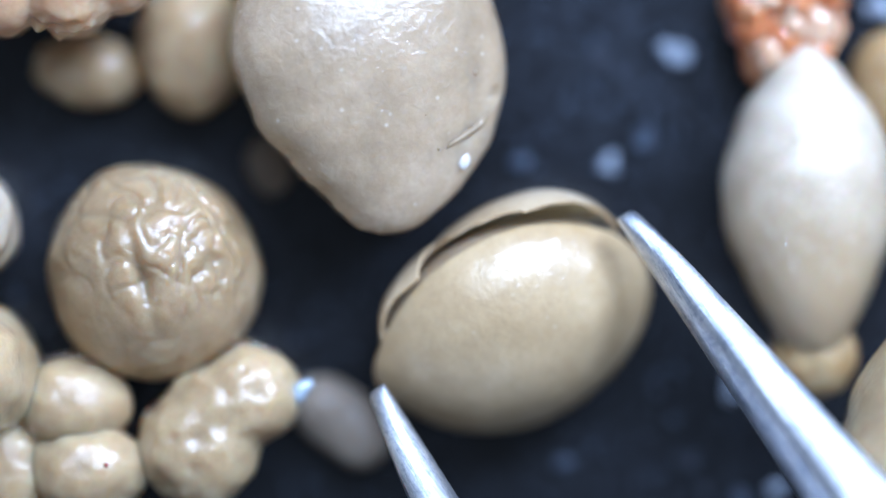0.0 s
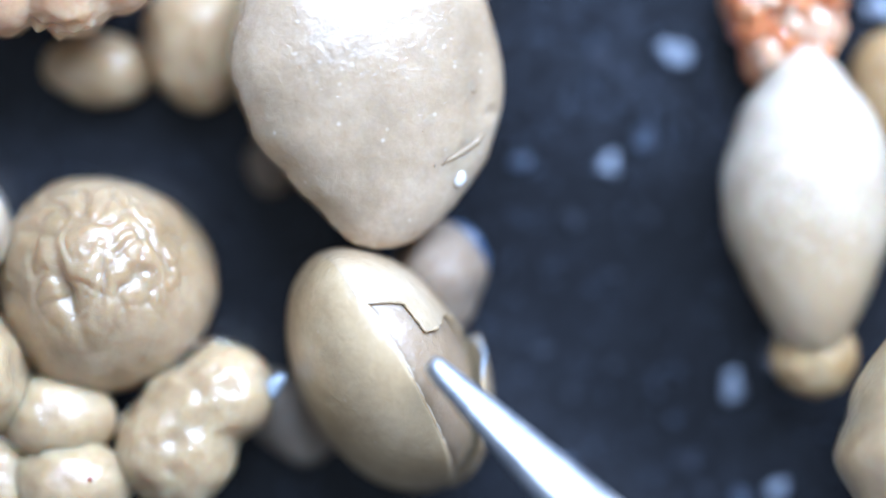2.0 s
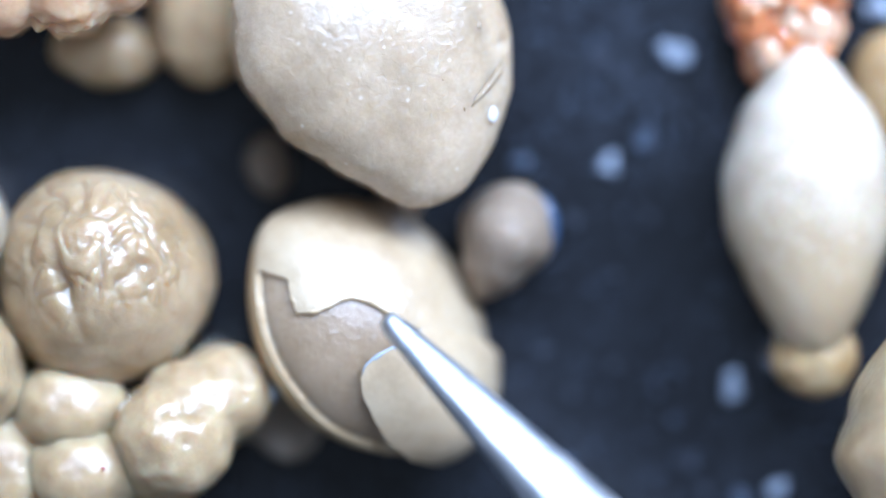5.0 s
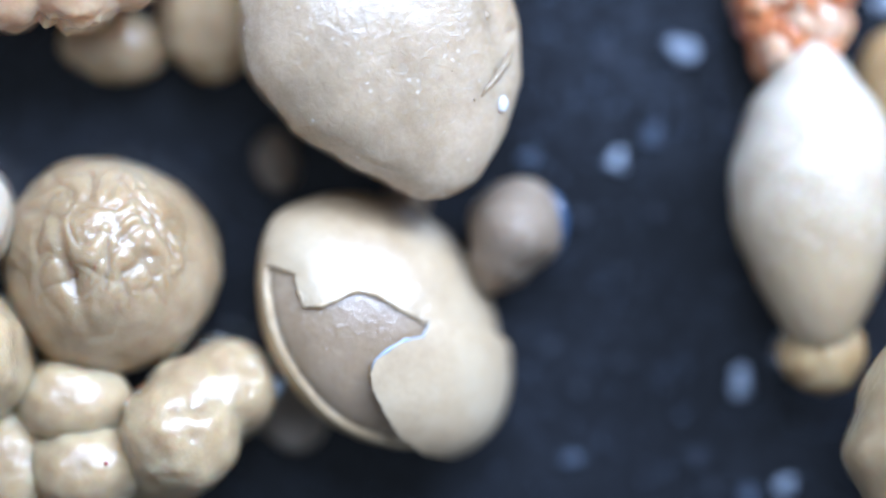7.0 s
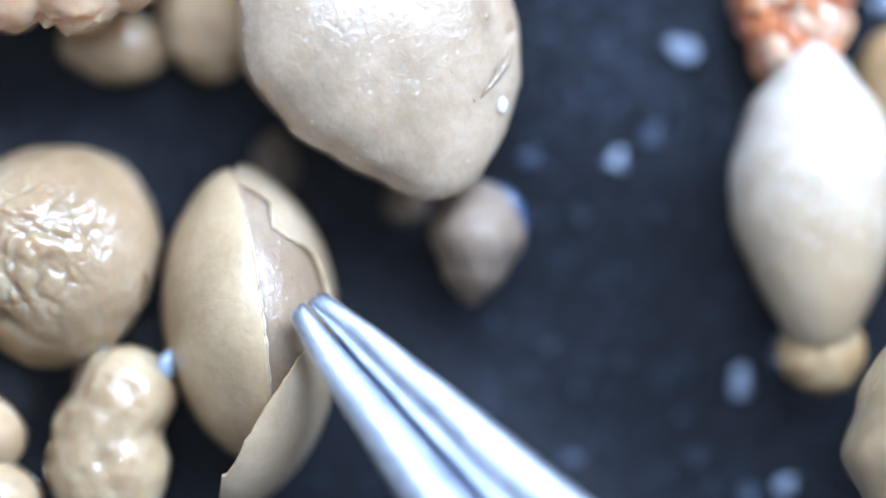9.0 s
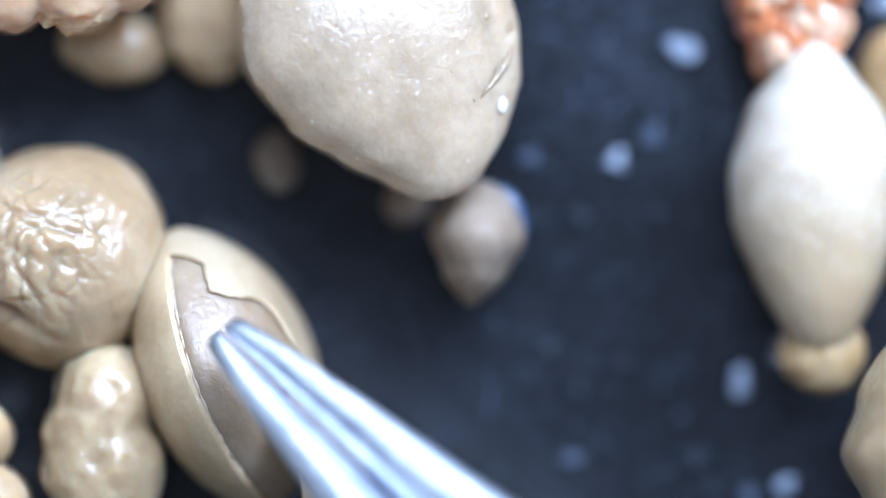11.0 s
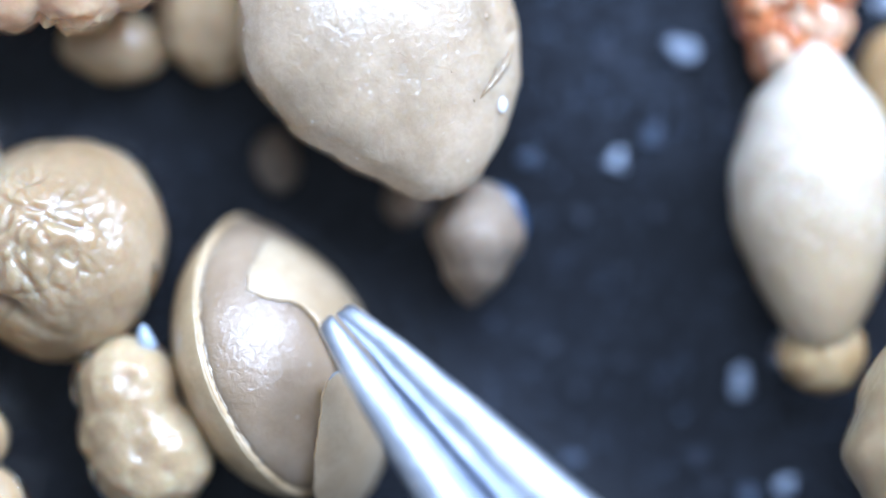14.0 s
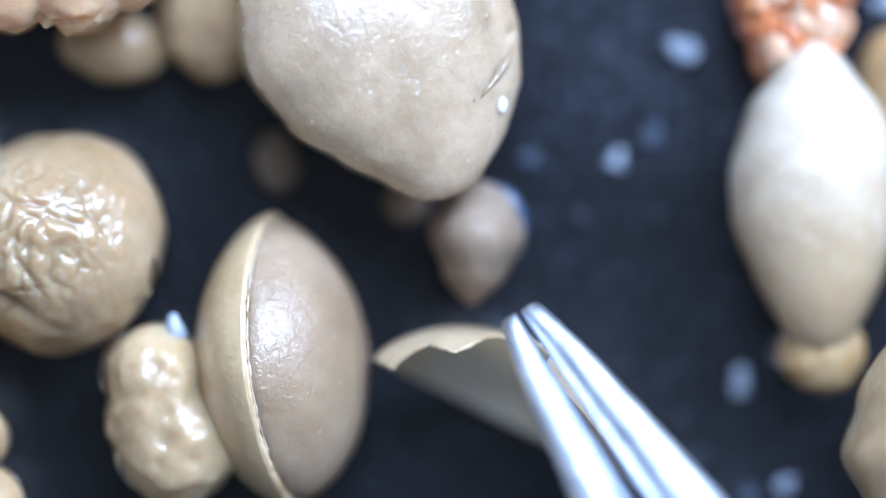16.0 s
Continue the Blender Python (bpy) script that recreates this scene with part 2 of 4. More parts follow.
# ---------------------------------------------------------------- building


def mesh_object(name, verts, faces, material, parent=None, smooth=True, label=""):
    me = bpy.data.meshes.new(name)
    me.from_pydata([tuple(v) for v in verts], [], faces)
    me.update()
    if smooth:
        me.polygons.foreach_set("use_smooth", [True] * len(me.polygons))
    for mat in (material if isinstance(material, tuple) else (material,)):
        me.materials.append(mat)
    ob = new(name, me)
    ob.parent = parent
    if label:
        ob["label"] = label
    return ob


def knots(points, x):
    """Smooth curve through a few (x, y) knots, in order of x."""
    if x <= points[0][0]:
        return points[0][1]
    for (x0, y0), (x1, y1) in zip(points, points[1:]):
        if x <= x1:
            k = (x - x0) / (x1 - x0)
            k = k * k * (3 - 2 * k)
            return y0 + (y1 - y0) * k
    return points[-1][1]


def lines(points, x):
    """Broken straight line through a few (x, y) knots."""
    if x <= points[0][0]:
        return points[0][1]
    for (x0, y0), (x1, y1) in zip(points, points[1:]):
        if x <= x1:
            return y0 + (y1 - y0) * (x - x0) / (x1 - x0)
    return points[-1][1]


def lumps(p, scale, seed=0.0):
    return noise.noise(Vector((p.x * scale + seed, p.y * scale - seed, p.z * scale + 2 * seed)))


def ovoid(length, width, thick, left=(), right=(), bend=0.0, rough=(), shape=None, nu=72, nv=48, under=1.0, top=1.0):
    """Vertices (mm) and faces of a seed body: long axis y, width x, thickness z.
    left and right: knots (-1 bottom to 1 top, factor) that change the width of an ellipsoid;
    under, top: stretch of its lower and upper half;
    rough: (amplitude mm, size per mm, seed) of its lumps; shape: a further change of each point."""
    vs, fs = [], []
    for j in range(nv + 1):
        a = math.pi * j / nv
        y = -math.cos(a)
        for i in range(nu):
            f = 2 * math.pi * i / nu
            c, s = math.cos(f), math.sin(f)
            kl = knots(left, y) if left else 1.0
            kr = knots(right, y) if right else kl
            k = kr * (c + 1) / 2 + kl * (1 - c) / 2
            n = Vector((c * math.sin(a), y, s * math.sin(a)))
            p = Vector((n.x * width / 2 * k + bend * y * y, y * length / 2, n.z * thick / 2 * (0.5 + 0.5 * k) * (under if n.z < 0 else top)))
            for amp, size, seed in rough:
                p += n * amp * lumps(p, size, seed)
            if shape:
                p = shape(p, n)
            vs.append(p)
    for j in range(nv):
        for i in range(nu):
            k = (i + 1) % nu
            fs.append((j * nu + i, j * nu + k, (j + 1) * nu + k, (j + 1) * nu + i))
    return vs, fs


def lobed(lobes, soft, rough=(), shape=None, nu=96, nv=72, under=1.0, pits=()):
    """Vertices (mm) and faces of a body of rounded lobes that melt into one another.
    lobes: (x, y, z, rx, ry, rz); soft: how far they melt, mm; pits: (x, y, radius, depth) of dents in its top."""
    c = np.array([l[:3] for l in lobes])
    r = np.array([l[3:] for l in lobes])
    a, f = np.meshgrid(np.pi * np.arange(nv + 1) / nv, 2 * np.pi * np.arange(nu) / nu, indexing="ij")
    d = np.stack([np.sin(a) * np.cos(f), -np.cos(a), np.sin(a) * np.sin(f)], -1).reshape(-1, 3)
    lo, hi = np.zeros(len(d)), np.full(len(d), 4.0)

    def field(p):
        q = np.linalg.norm((p[:, None] - c) / r, axis=2)
        e = (q - 1) * r.min(axis=1)
        return -soft * np.log(np.exp(-e / soft).sum(axis=1))

    for _ in range(26):
        m = (lo + hi) / 2
        inside = field(d * m[:, None]) < 0
        lo, hi = np.where(inside, m, lo), np.where(inside, hi, m)
    vs = []
    for w, k in zip(d, lo):
        n = Vector(w)
        p = n * float(k)
        for amp, size, seed in rough:
            p += n * amp * lumps(p, size, seed)
        if n.z > 0:
            for x, y, rad, deep in pits:
                p.z -= deep * math.exp(-((p.x - x) ** 2 + (p.y - y) ** 2) / rad ** 2)
        else:
            p.z *= under
        vs.append(shape(p, n) if shape else p)
    fs = [(j * nu + i, j * nu + (i + 1) % nu, (j + 1) * nu + (i + 1) % nu, (j + 1) * nu + i) for j in range(nv) for i in range(nu)]
    return vs, fs


def body(name, geo, material, parent=None, label="", shift=(0, 0, 0)):
    vs, fs = geo
    d = Vector(shift)
    return mesh_object(name, [(v + d) * MM for v in vs], fs, material, parent, True, label)


def cord(name, path, radius, material, parent, label, seed=0.0, uneven=0.4, closed=False, k=8):
    """A thin uneven thread along points (mm)."""
    vs, fs = [], []
    n = len(path)
    for i, p in enumerate(path):
        q0, q1 = path[(i - 1) % n if closed else max(0, i - 1)], path[(i + 1) % n if closed else min(n - 1, i + 1)]
        along = (q1 - q0).normalized()
        u = along.cross(Vector((0.31, 0.22, 0.93))).normalized()
        w = along.cross(u)
        r = radius * (1 + uneven * noise.noise(p * 11.0 + Vector((seed, 0, 0))))
        if not closed:
            r *= min(1.0, 0.15 + 4.0 * min(i, n - 1 - i) / n)
        vs += [p + (u * math.cos(2 * math.pi * j / k) + w * math.sin(2 * math.pi * j / k)) * r for j in range(k)]
    for i in range(n if closed else n - 1):
        m = (i + 1) % n
        fs += [(i * k + j, i * k + (j + 1) % k, m * k + (j + 1) % k, m * k + j) for j in range(k)]
    if not closed:
        fs += [tuple(range(k - 1, -1, -1)), tuple((n - 1) * k + j for j in range(k))]
    return body(name, (vs, fs), material, parent, label)


def thing(name, label, category, group=""):
    ob = new(name)
    ob.empty_display_size = 0.5 * MM
    return tagged(ob, label, category, group)


def put(ob, x, y, z, lean=0.0, pitch=0.0, turn=0.0, t=0.0):
    ob.matrix_basis = Matrix.Translation(at(x, y, z, t)) @ spin(lean, pitch, turn)
    return ob


def spin(lean=0.0, pitch=0.0, turn=0.0):
    """lean: about the line of sight, to its left; pitch: its top towards the lens; turn: about its own length."""
    return (Matrix.Rotation(radians(lean), 4, "Z") @ Matrix.Rotation(radians(pitch), 4, "X")
            @ Matrix.Rotation(radians(turn), 4, "Y"))


# ---------------------------------------------------------------- stage
def make_stage():
    h = 30 * MM
    d = 2 * MM
    vs = [(-h, -h, 0), (h, -h, 0), (h, h, 0), (-h, h, 0), (-h, -h, -d), (h, -h, -d), (h, h, -d), (-h, h, -d)]
    fs = [(0, 1, 2, 3), (7, 6, 5, 4), (0, 4, 5, 1), (1, 5, 6, 2), (2, 6, 7, 3), (3, 7, 4, 0)]
    ob = mesh_object("ground", vs, fs, STAGE, None, False)
    tagged(ob, "matt black stage plate with a thin bluish dusty film", "stage plate", kind="structure")


make_stage()


# ---------------------------------------------------------------- still seeds
def make_right_seed():
    ob = thing("seed", "pale plump pear-shaped seed with a pointed tip and yellowish stalk end", "seed")
    prof = [(-1, 0.9), (-0.85, 0.86), (-0.5, 0.92), (-0.1, 1.03), (0.2, 1.06), (0.55, 0.95), (0.8, 0.76), (0.93, 0.56), (1, 0.4)]
    body("seed_coat", ovoid(3.62, 1.92, 1.95, prof, rough=((0.05, 1.1, 3.0), (0.012, 5.0, 1.0))), SKIN_PALE, ob)
    body("stalk_end", ovoid(0.98, 0.98, 0.7, rough=((0.06, 1.8, 7.0), (0.025, 5.0, 3.0))), SKIN_NECK, ob, "glossy yellowish translucent stalk end", (0.02, -1.80, -0.1))
    water_film(ob, 0.02, -1.80, 0.54, 0.42, 130, 215, 0.1, 0.08)
    put(ob, 1432, 352, 1.02, 1.5)


def make_corner_seed():
    ob = thing("seed", "tan plump seed with an angular edge, partly in view", "seed")
    prof = [(-1, 0.8), (-0.4, 1.0), (-0.05, 1.13), (0.3, 0.98), (1, 0.75)]
    body("seed_coat", ovoid(3.2, 2.3, 2.3, prof, rough=((0.05, 1.2, 9.0), (0.02, 5.0, 2.0)), under=2.0), SKIN_LOBE, ob)
    put(ob, 1672, 790, 2.4, 3)


def make_red_clump():
    ob = thing("orange_clump", "glossy orange-red granular clump of tissue", "tissue clump")
    body("clump_body", ovoid(1.7, 1.35, 1.2, rough=((0.16, 2.2, 5.0), (0.12, 4.2, 2.0))), SKIN_RED, ob)
    random.seed(4)
    for i in range(12):
        a = i * 2.4
        r = 0.16 * math.sqrt(i + 0.5)

        def block(p, n, q=i):
            # worn angular facets
            k = max(abs(n.x), abs(n.y), abs(n.z)) ** 0.55
            return p * (1.05 / (0.72 + 0.36 * k)) + Vector((0.06 * lumps(p, 3.0, q), 0.06 * lumps(p, 3.0, q + 5), 0))

        body("granule", ovoid(random.uniform(0.42, 0.62), random.uniform(0.34, 0.5), 0.42, rough=((0.10, 3.0, i * 1.3), (0.05, 7.0, i)), shape=block, nu=28, nv=20),
             SKIN_RED_PALE if i in (0, 1, 2, 3, 5, 7) else SKIN_RED, ob, "pale pinkish granule" if i in (0, 1, 2, 3, 5, 7) else "", (r * math.cos(a), r * 1.25 * math.sin(a), 0.44 - 0.3 * r))
    put(ob, 1389, 14, 0.75, 8)


def make_top_left_clump():
    ob = thing("lobed_seed", "pinkish beige knobbly lobed seed with a shrivelled rim", "seed")

    def hem(p, n):
        # small knobs along the shrivelled edge
        k = max(0.0, -n.y - 0.35)
        return p + n * (0.16 * k * lumps(p, 5.5, 2.0) + 0.05 * k * lumps(p, 13.0, 4.0))

    lobes = [(-0.62, 0.06, 0.0, 0.55, 0.58, 0.55), (0.2, 0.04, 0.05, 0.52, 0.62, 0.56), (0.80, 0.16, 0.0, 0.42, 0.52, 0.5)]
    body("seed_coat", lobed(lobes, 0.03, ((0.06, 2.2, 1.0), (0.03, 5.0, 3.0)), hem, 150, 90, 4.1), SKIN_PINK, ob)
    put(ob, 92, -22, 2.3, 4)
    return ob


def make_far_bits():
    ob = thing("seed", "dull tan seed lying low beside a pale seed", "seed")
    body("seed_coat", ovoid(1.3, 1.1, 0.9, rough=((0.05, 1.5, 4.0),)), SKIN_NECK, ob)
    put(ob, 1590, 150, 0.45, 10)
    ob = thing("small_seed", "small dull brown oval seed lying low on the stage", "seed")
    body("seed_coat", ovoid(0.72, 0.52, 0.44, rough=((0.03, 2.5, 2.0),)), SKIN_GREY, ob)
    put(ob, 477, 292, 0.22, 8)
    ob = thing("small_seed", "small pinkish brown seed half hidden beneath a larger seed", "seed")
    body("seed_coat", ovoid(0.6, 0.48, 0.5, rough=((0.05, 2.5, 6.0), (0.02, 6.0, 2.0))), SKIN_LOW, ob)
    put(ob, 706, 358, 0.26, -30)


def crumb(x, y, size, mat, label, seed):
    ob = thing("crumb", label, "crumb", "crumbs on the stage")
    random.seed(seed)
    size *= 0.68
    vs, fs = ovoid(size * random.uniform(0.85, 1.25), size * random.uniform(0.75, 1.05), size * 0.6, rough=((size * 0.55, 2.4 / size, seed * 1.7), (size * 0.25, 6.0 / size, seed)), nu=22, nv=14)
    body("grain", (vs, fs), mat, ob)
    put(ob, x, y, size * 0.33, random.uniform(0, 180))


def make_crumbs():
    bright = "wet bluish white crumb lying on the stage"
    for i, (x, y, s) in enumerate(((1200, 95, 0.36), (1078, 293, 0.27), (1297, 684, 0.33), (1556, 12, 0.40), (848, 452, 0.16), (1375, 866, 0.26))):
        crumb(x, y, s, CRUMB, bright, i)
    dim = "dim grey-blue crumb lying on the stage"
    for i, (x, y, s) in enumerate(((1141, 244, 0.30), (1216, 822, 0.26), (1312, 884, 0.30), (922, 288, 0.22), (1012, 390, 0.22), (1146, 388, 0.24),
                                   (700, 545, 0.22), (520, 606, 0.2), (1085, 490, 0.2), (1085, 650, 0.18), (28, 528, 0.2), (1160, 690, 0.2),
                                   (1245, 868, 0.22), (1250, 175, 0.24), (1062, 110, 0.22), (960, 620, 0.18), (1010, 700, 0.16), (998, 818, 0.24))):
        crumb(x, y, s, CRUMB_MID if i in (0, 2, 3, 10, 17) else CRUMB_DIM, dim, 20 + i)


def make_dust():
    """Fine dust on the stage, one joined mesh."""
    random.seed(12)
    vs, fs = [], []
    for i in range(2600):
        if i < 320:
            x, y = random.gauss(1130, 150), random.gauss(110, 110)
        else:
            x, y = random.uniform(-100, 1700), random.uniform(-100, 1000)
        s = random.uniform(0.006, 0.03) * (1.6 if random.random() < 0.1 else 1.0)
        p = at(x, y, s * 0.5)
        k = len(vs)
        for dx, dy, dz in ((1, 0, 0), (-1, 0, 0), (0, 1, 0), (0, -1, 0), (0, 0, 1), (0, 0, -1)):
            vs.append(p + Vector((dx, dy, dz)) * s * MM * random.uniform(0.6, 1.2))
        for a in (0, 1):
            for b in (2, 3):
                fs += [(k + a, k + b, k + 4), (k + a, k + b, k + 5)]
    ob = mesh_object("dust", vs, fs, DUST, None, False)
    tagged(ob, "fine grey dust specks scattered over the stage", "dust", kind="stuff")


# ---------------------------------------------------------------- seeds that are pushed about
def make_big_seed():
    ob = thing("seed", "large grey-beige wet seed with a pitted skin and folded edge", "seed")

    def fold(p, n):
        # a pressed-in fold near one side, and a ragged keel along the other
        d = math.hypot((p.x - 1.12) * 1.7, (p.y + 0.28) * 0.7)
        p = p - n * 0.06 * math.exp(-(d / 0.22) ** 2)
        u = max(0.0, min(1.0, ((p.x - 0.95) * 0.40 + (p.y + 0.85) * 0.50) / 0.41))
        e = math.hypot(p.x - 0.95 - 0.40 * u, p.y + 0.85 - 0.50 * u - 0.10 * math.sin(3.1 * u))
        if n.z > 0:
            p = p - n * 0.06 * math.exp(-(e / 0.055) ** 2)
        if n.x < 0.1:
            # a thin uneven keel with a shallow groove inside it
            k = min(1.0, (0.1 - n.x) * 2.5)
            p = p + n * k * (0.030 * math.exp(-((n.z - 0.02) / 0.10) ** 2) * (1 + 1.1 * lumps(p, 8.0, 4.0)) - 0.012 * math.exp(-((n.z - 0.30) / 0.10) ** 2))
        return p

    left = [(-1, 0.80), (-0.92, 0.70), (-0.8, 0.68), (-0.6, 0.79), (-0.3, 1.0), (0.1, 1.12), (0.6, 1.13), (1, 1.0)]
    right = [(-1, 0.95), (-0.9, 0.86), (-0.7, 0.92), (-0.4, 1.0), (-0.1, 1.04), (0.4, 1.0), (1, 0.9)]
    vs, fs = ovoid(4.1, 2.92, 2.8, left, right, 0.0, ((0.05, 1.0, 2.0), (0.007, 3.0, 5.0), (0.005, 9.0, 1.0)), fold, 144, 110, 1.45, 0.5)
    for v in vs:
        if v.y < -0.9:
            v.y = -0.9 + (v.y + 0.9) * 0.89
        if v.y < 0:
            v.x += 0.13 * (v.y / 2.07) ** 2
    body("seed_coat", (vs, fs), SKIN_BIG, ob)

    def on_top(x, y, lift=0.0):
        x, y = x - 0.02, y - 0.035
        p = min((v for v in vs if v.z > 0), key=lambda v: (v.x - x) ** 2 + (v.y - y) ** 2)
        return Vector((x, y, p.z + lift))

    fold_line = [on_top(1.30, -0.50), on_top(1.24, -0.58), on_top(1.17, -0.65), on_top(1.08, -0.72), on_top(0.99, -0.78), on_top(0.90, -0.83), on_top(0.83, -0.87), on_top(0.74, -0.94)]
    cord("crease", [p + Vector((0, 0, 0.002)) for p in fold_line], 0.045, CREASE, ob, "brown folded crease in the skin", 1.0, 0.8)
    body("pale_wart", ovoid(0.26, 0.15, 0.07, rough=((0.05, 7.0, 1.0),), nu=20, nv=14), PALE_SPOT, ob, "small shiny pale wart", on_top(0.98, -1.05, -0.01))
    for x, y, r in ((1.10, -0.06, 0.07), (0.48, -0.56, 0.018), (0.65, -0.95, 0.03)):
        body("spot", ovoid(r * 1.5, r, 0.03, rough=((r * 0.3, 14.0, r * 90),), nu=14, nv=10), CREASE, ob, "small brown spot", on_top(x, y))
    return ob


def make_ball_seed():
    ob = thing("round_seed", "round wrinkled brownish wet seed with a central groove", "seed")

    def wrinkle(p, n):
        up = max(0.0, n.z)
        g = math.exp(-((n.x + 0.10 + 0.25 * n.y) / 0.07) ** 2) * math.exp(-(n.y / 0.42) ** 2) * up
        p = p - n * 0.10 * g
        pit = math.exp(-((n.x + 0.05) ** 2 + (n.y + 0.12) ** 2) / 0.03) * up
        p = p - n * 0.09 * pit
        if n.x > -0.05:
            w = abs(noise.noise(Vector((n.x * 7, n.y * 3.2 + 2, n.z * 3))))
            p = p - n * 0.05 * (1 - min(1, w * 2.4)) ** 2 * min(1.0, (n.x + 0.05) * 4) * up * max(0.0, min(1.0, (n.y + 0.45) * 2.5))
        # a network of small worm-like wrinkles over the crown, fading towards the rim
        q = n * 2.0 + noise.noise_vector(n * 2.6) * 0.4
        net = min(abs(noise.noise(q)), abs(noise.noise(q * 1.3 + Vector((5, 1, 3)))))
        crown = min(1.0, max(0.0, (n.z - 0.12) * 2.2)) * min(1.0, max(0.25, (n.y + 0.55) * 1.6))
        return p + n * crown * (0.04 * min(1.0, net * 5) ** 0.8 - 0.022 + 0.007 * noise.noise(n * 15.0))

    body("seed_coat", ovoid(2.46, 2.46, 2.6, rough=((0.11, 0.9, 6.0), (0.022, 3.0, 2.0), (0.008, 7.0, 2.0)), shape=wrinkle, nu=240, nv=150), SKIN_BALL, ob)
    water_film(ob, 0.0, 0.0, 1.22, 1.22, -62, -34, 0.1, 0.06)
    return ob


def make_bean_seed():
    ob = thing("bean_seed", "tan two-lobed bean-like seed with a glossy wet top", "seed")
    lobes = [(0.03, 0.44, 0.0, 0.57, 0.56, 0.58), (-0.02, -0.42, 0.0, 0.69, 0.68, 0.62), (-0.12, 0.06, -0.02, 0.58, 0.5, 0.57)]
    body("seed_coat", lobed(lobes, 0.045, ((0.05, 2.2, 3.0), (0.03, 4.5, 8.0), (0.007, 10.0, 2.0)), None, 110, 90, 2.55,
                            ((0.05, 0.55, 0.14, 0.06), (-0.1, -0.35, 0.13, 0.07), (0.12, -0.62, 0.09, 0.045), (-0.28, -0.52, 0.07, 0.03), (0.24, 0.34, 0.07, 0.03),
                             (-0.2, 0.6, 0.06, 0.025), (0.3, -0.32, 0.06, 0.025))), SKIN_LOBE, ob)
    water_film(ob, 0.0, 0.46, 0.55, 0.53, 100, 190, 0.05, 0.06)
    water_film(ob, 0.0, -0.44, 0.68, 0.66, 140, 205, 0.05, 0.06)
    body("droplet", ovoid(0.36, 0.20, 0.2, rough=((0.05, 4.0, 2.0),), nu=28, nv=20), CLOUDY, ob, "cloudy bluish white droplet", (0.44, 0.86, 0.1))
    return ob


def make_tri_seed():
    ob = thing("lobed_seed", "tan three-lobed wet seed with a tiny red spot", "seed")
    r = ((0.06, 1.8, 1.0), (0.03, 4.0, 3.0), (0.007, 8.0, 2.0))
    body("lobe", ovoid(1.05, 1.32, 1.1, rough=r, under=2.88), SKIN_LOBE, ob, "", (-0.12, 0.42, 0.0))
    body("lobe", ovoid(1.05, 1.36, 1.1, rough=r, under=2.88), SKIN_LOBE, ob, "", (0.05, -0.33, 0.06))
    body("lobe", ovoid(1.4, 1.0, 1.0, rough=r, under=2.88), SKIN_LOBE, ob, "", (-0.80, -0.35, -0.12))
    body("red_spot", ovoid(0.05, 0.05, 0.03, nu=10, nv=6), plain("red_speck", (0.35, 0.03, 0.04)), ob, "tiny dark red spot", (0.28, -0.28, 0.595))
    water_film(ob, -0.12, 0.42, 0.66, 0.54, 20, 165, 0.05, 0.055)
    water_film(ob, 0.05, -0.33, 0.68, 0.54, -30, 40, 0.0, 0.05)
    return ob


def water_film(parent, cx, cy, rx, ry, a0, a1, z, thick, material=None):
    """A crescent of water that clings to a seed's side."""
    vs, fs = [], []
    n, k = 26, 10
    for i in range(n + 1):
        f = i / n
        a = radians(a0 + (a1 - a0) * f)
        r = thick * (0.15 + math.sin(math.pi * f) ** 0.6)
        for j in range(k):
            b = 2 * math.pi * j / k
            q = 1 + r * math.cos(b) / rx
            vs.append(Vector((cx + rx * q * math.cos(a), cy + ry * q * math.sin(a), z + r * 1.3 * math.sin(b))))
    for i in range(n):
        for j in range(k):
            m = (j + 1) % k
            fs.append((i * k + j, i * k + m, (i + 1) * k + m, (i + 1) * k + j))
    fs += [tuple(range(k - 1, -1, -1)), tuple(n * k + j for j in range(k))]
    return body("water_film", (vs, fs), material or WATER, parent, "clear glistening film of water")


def make_plain_seed(name, label, skin, dims, rough, prof=()):
    ob = thing(name, label, "seed")
    body("seed_coat", ovoid(*dims, prof, rough=rough), skin, ob)
    return ob


# ---------------------------------------------------------------- the seed that is opened
LEN, BROAD, DEEP, WALL = 3.32, 2.78, 1.94, 0.095
SEAM = math.pi / 2


def coat_point(a, b, out=0.0):
    """A point of the lens-shaped seed and its normal. (a, b) is the seed's surface unrolled flat round the middle of
    the cracked side: a towards the tip, b across, both as angles; the seam lies at SEAM from the middle."""
    rho, th = math.hypot(a, b), math.atan2(b, a)
    y, z, c = math.sin(rho) * math.cos(th), math.sin(rho) * math.sin(th), math.cos(rho)
    x = math.copysign(abs(c) ** 1.12, c)
    taper = 1 - 0.10 * y * y * (1 if y < 0 else 0.7)
    p = Vector((x * DEEP / 2, y * LEN / 2, z * BROAD / 2 * taper))
    if y > 0:
        # drawn out to a blunt beak
        p.y += 0.07 * y ** 12
        p.z *= 1 - 0.12 * y ** 8
    n = Vector((p.x / DEEP ** 2 * 4 + math.copysign(1e-6, c), p.y / LEN ** 2 * 4, p.z / BROAD ** 2 * 4)).normalized()
    p += n * (0.02 * lumps(p, 1.3, 4.0) + 0.005 * lumps(p, 5.0, 1.0))
    return p + n * out, n


def arc(rho, t0, t1, n):
    """Points along the seam, from angle t0 to t1 in degrees."""
    return [(rho * math.cos(radians(t0 + (t1 - t0) * i / n)), rho * math.sin(radians(t0 + (t1 - t0) * i / n))) for i in range(n + 1)]


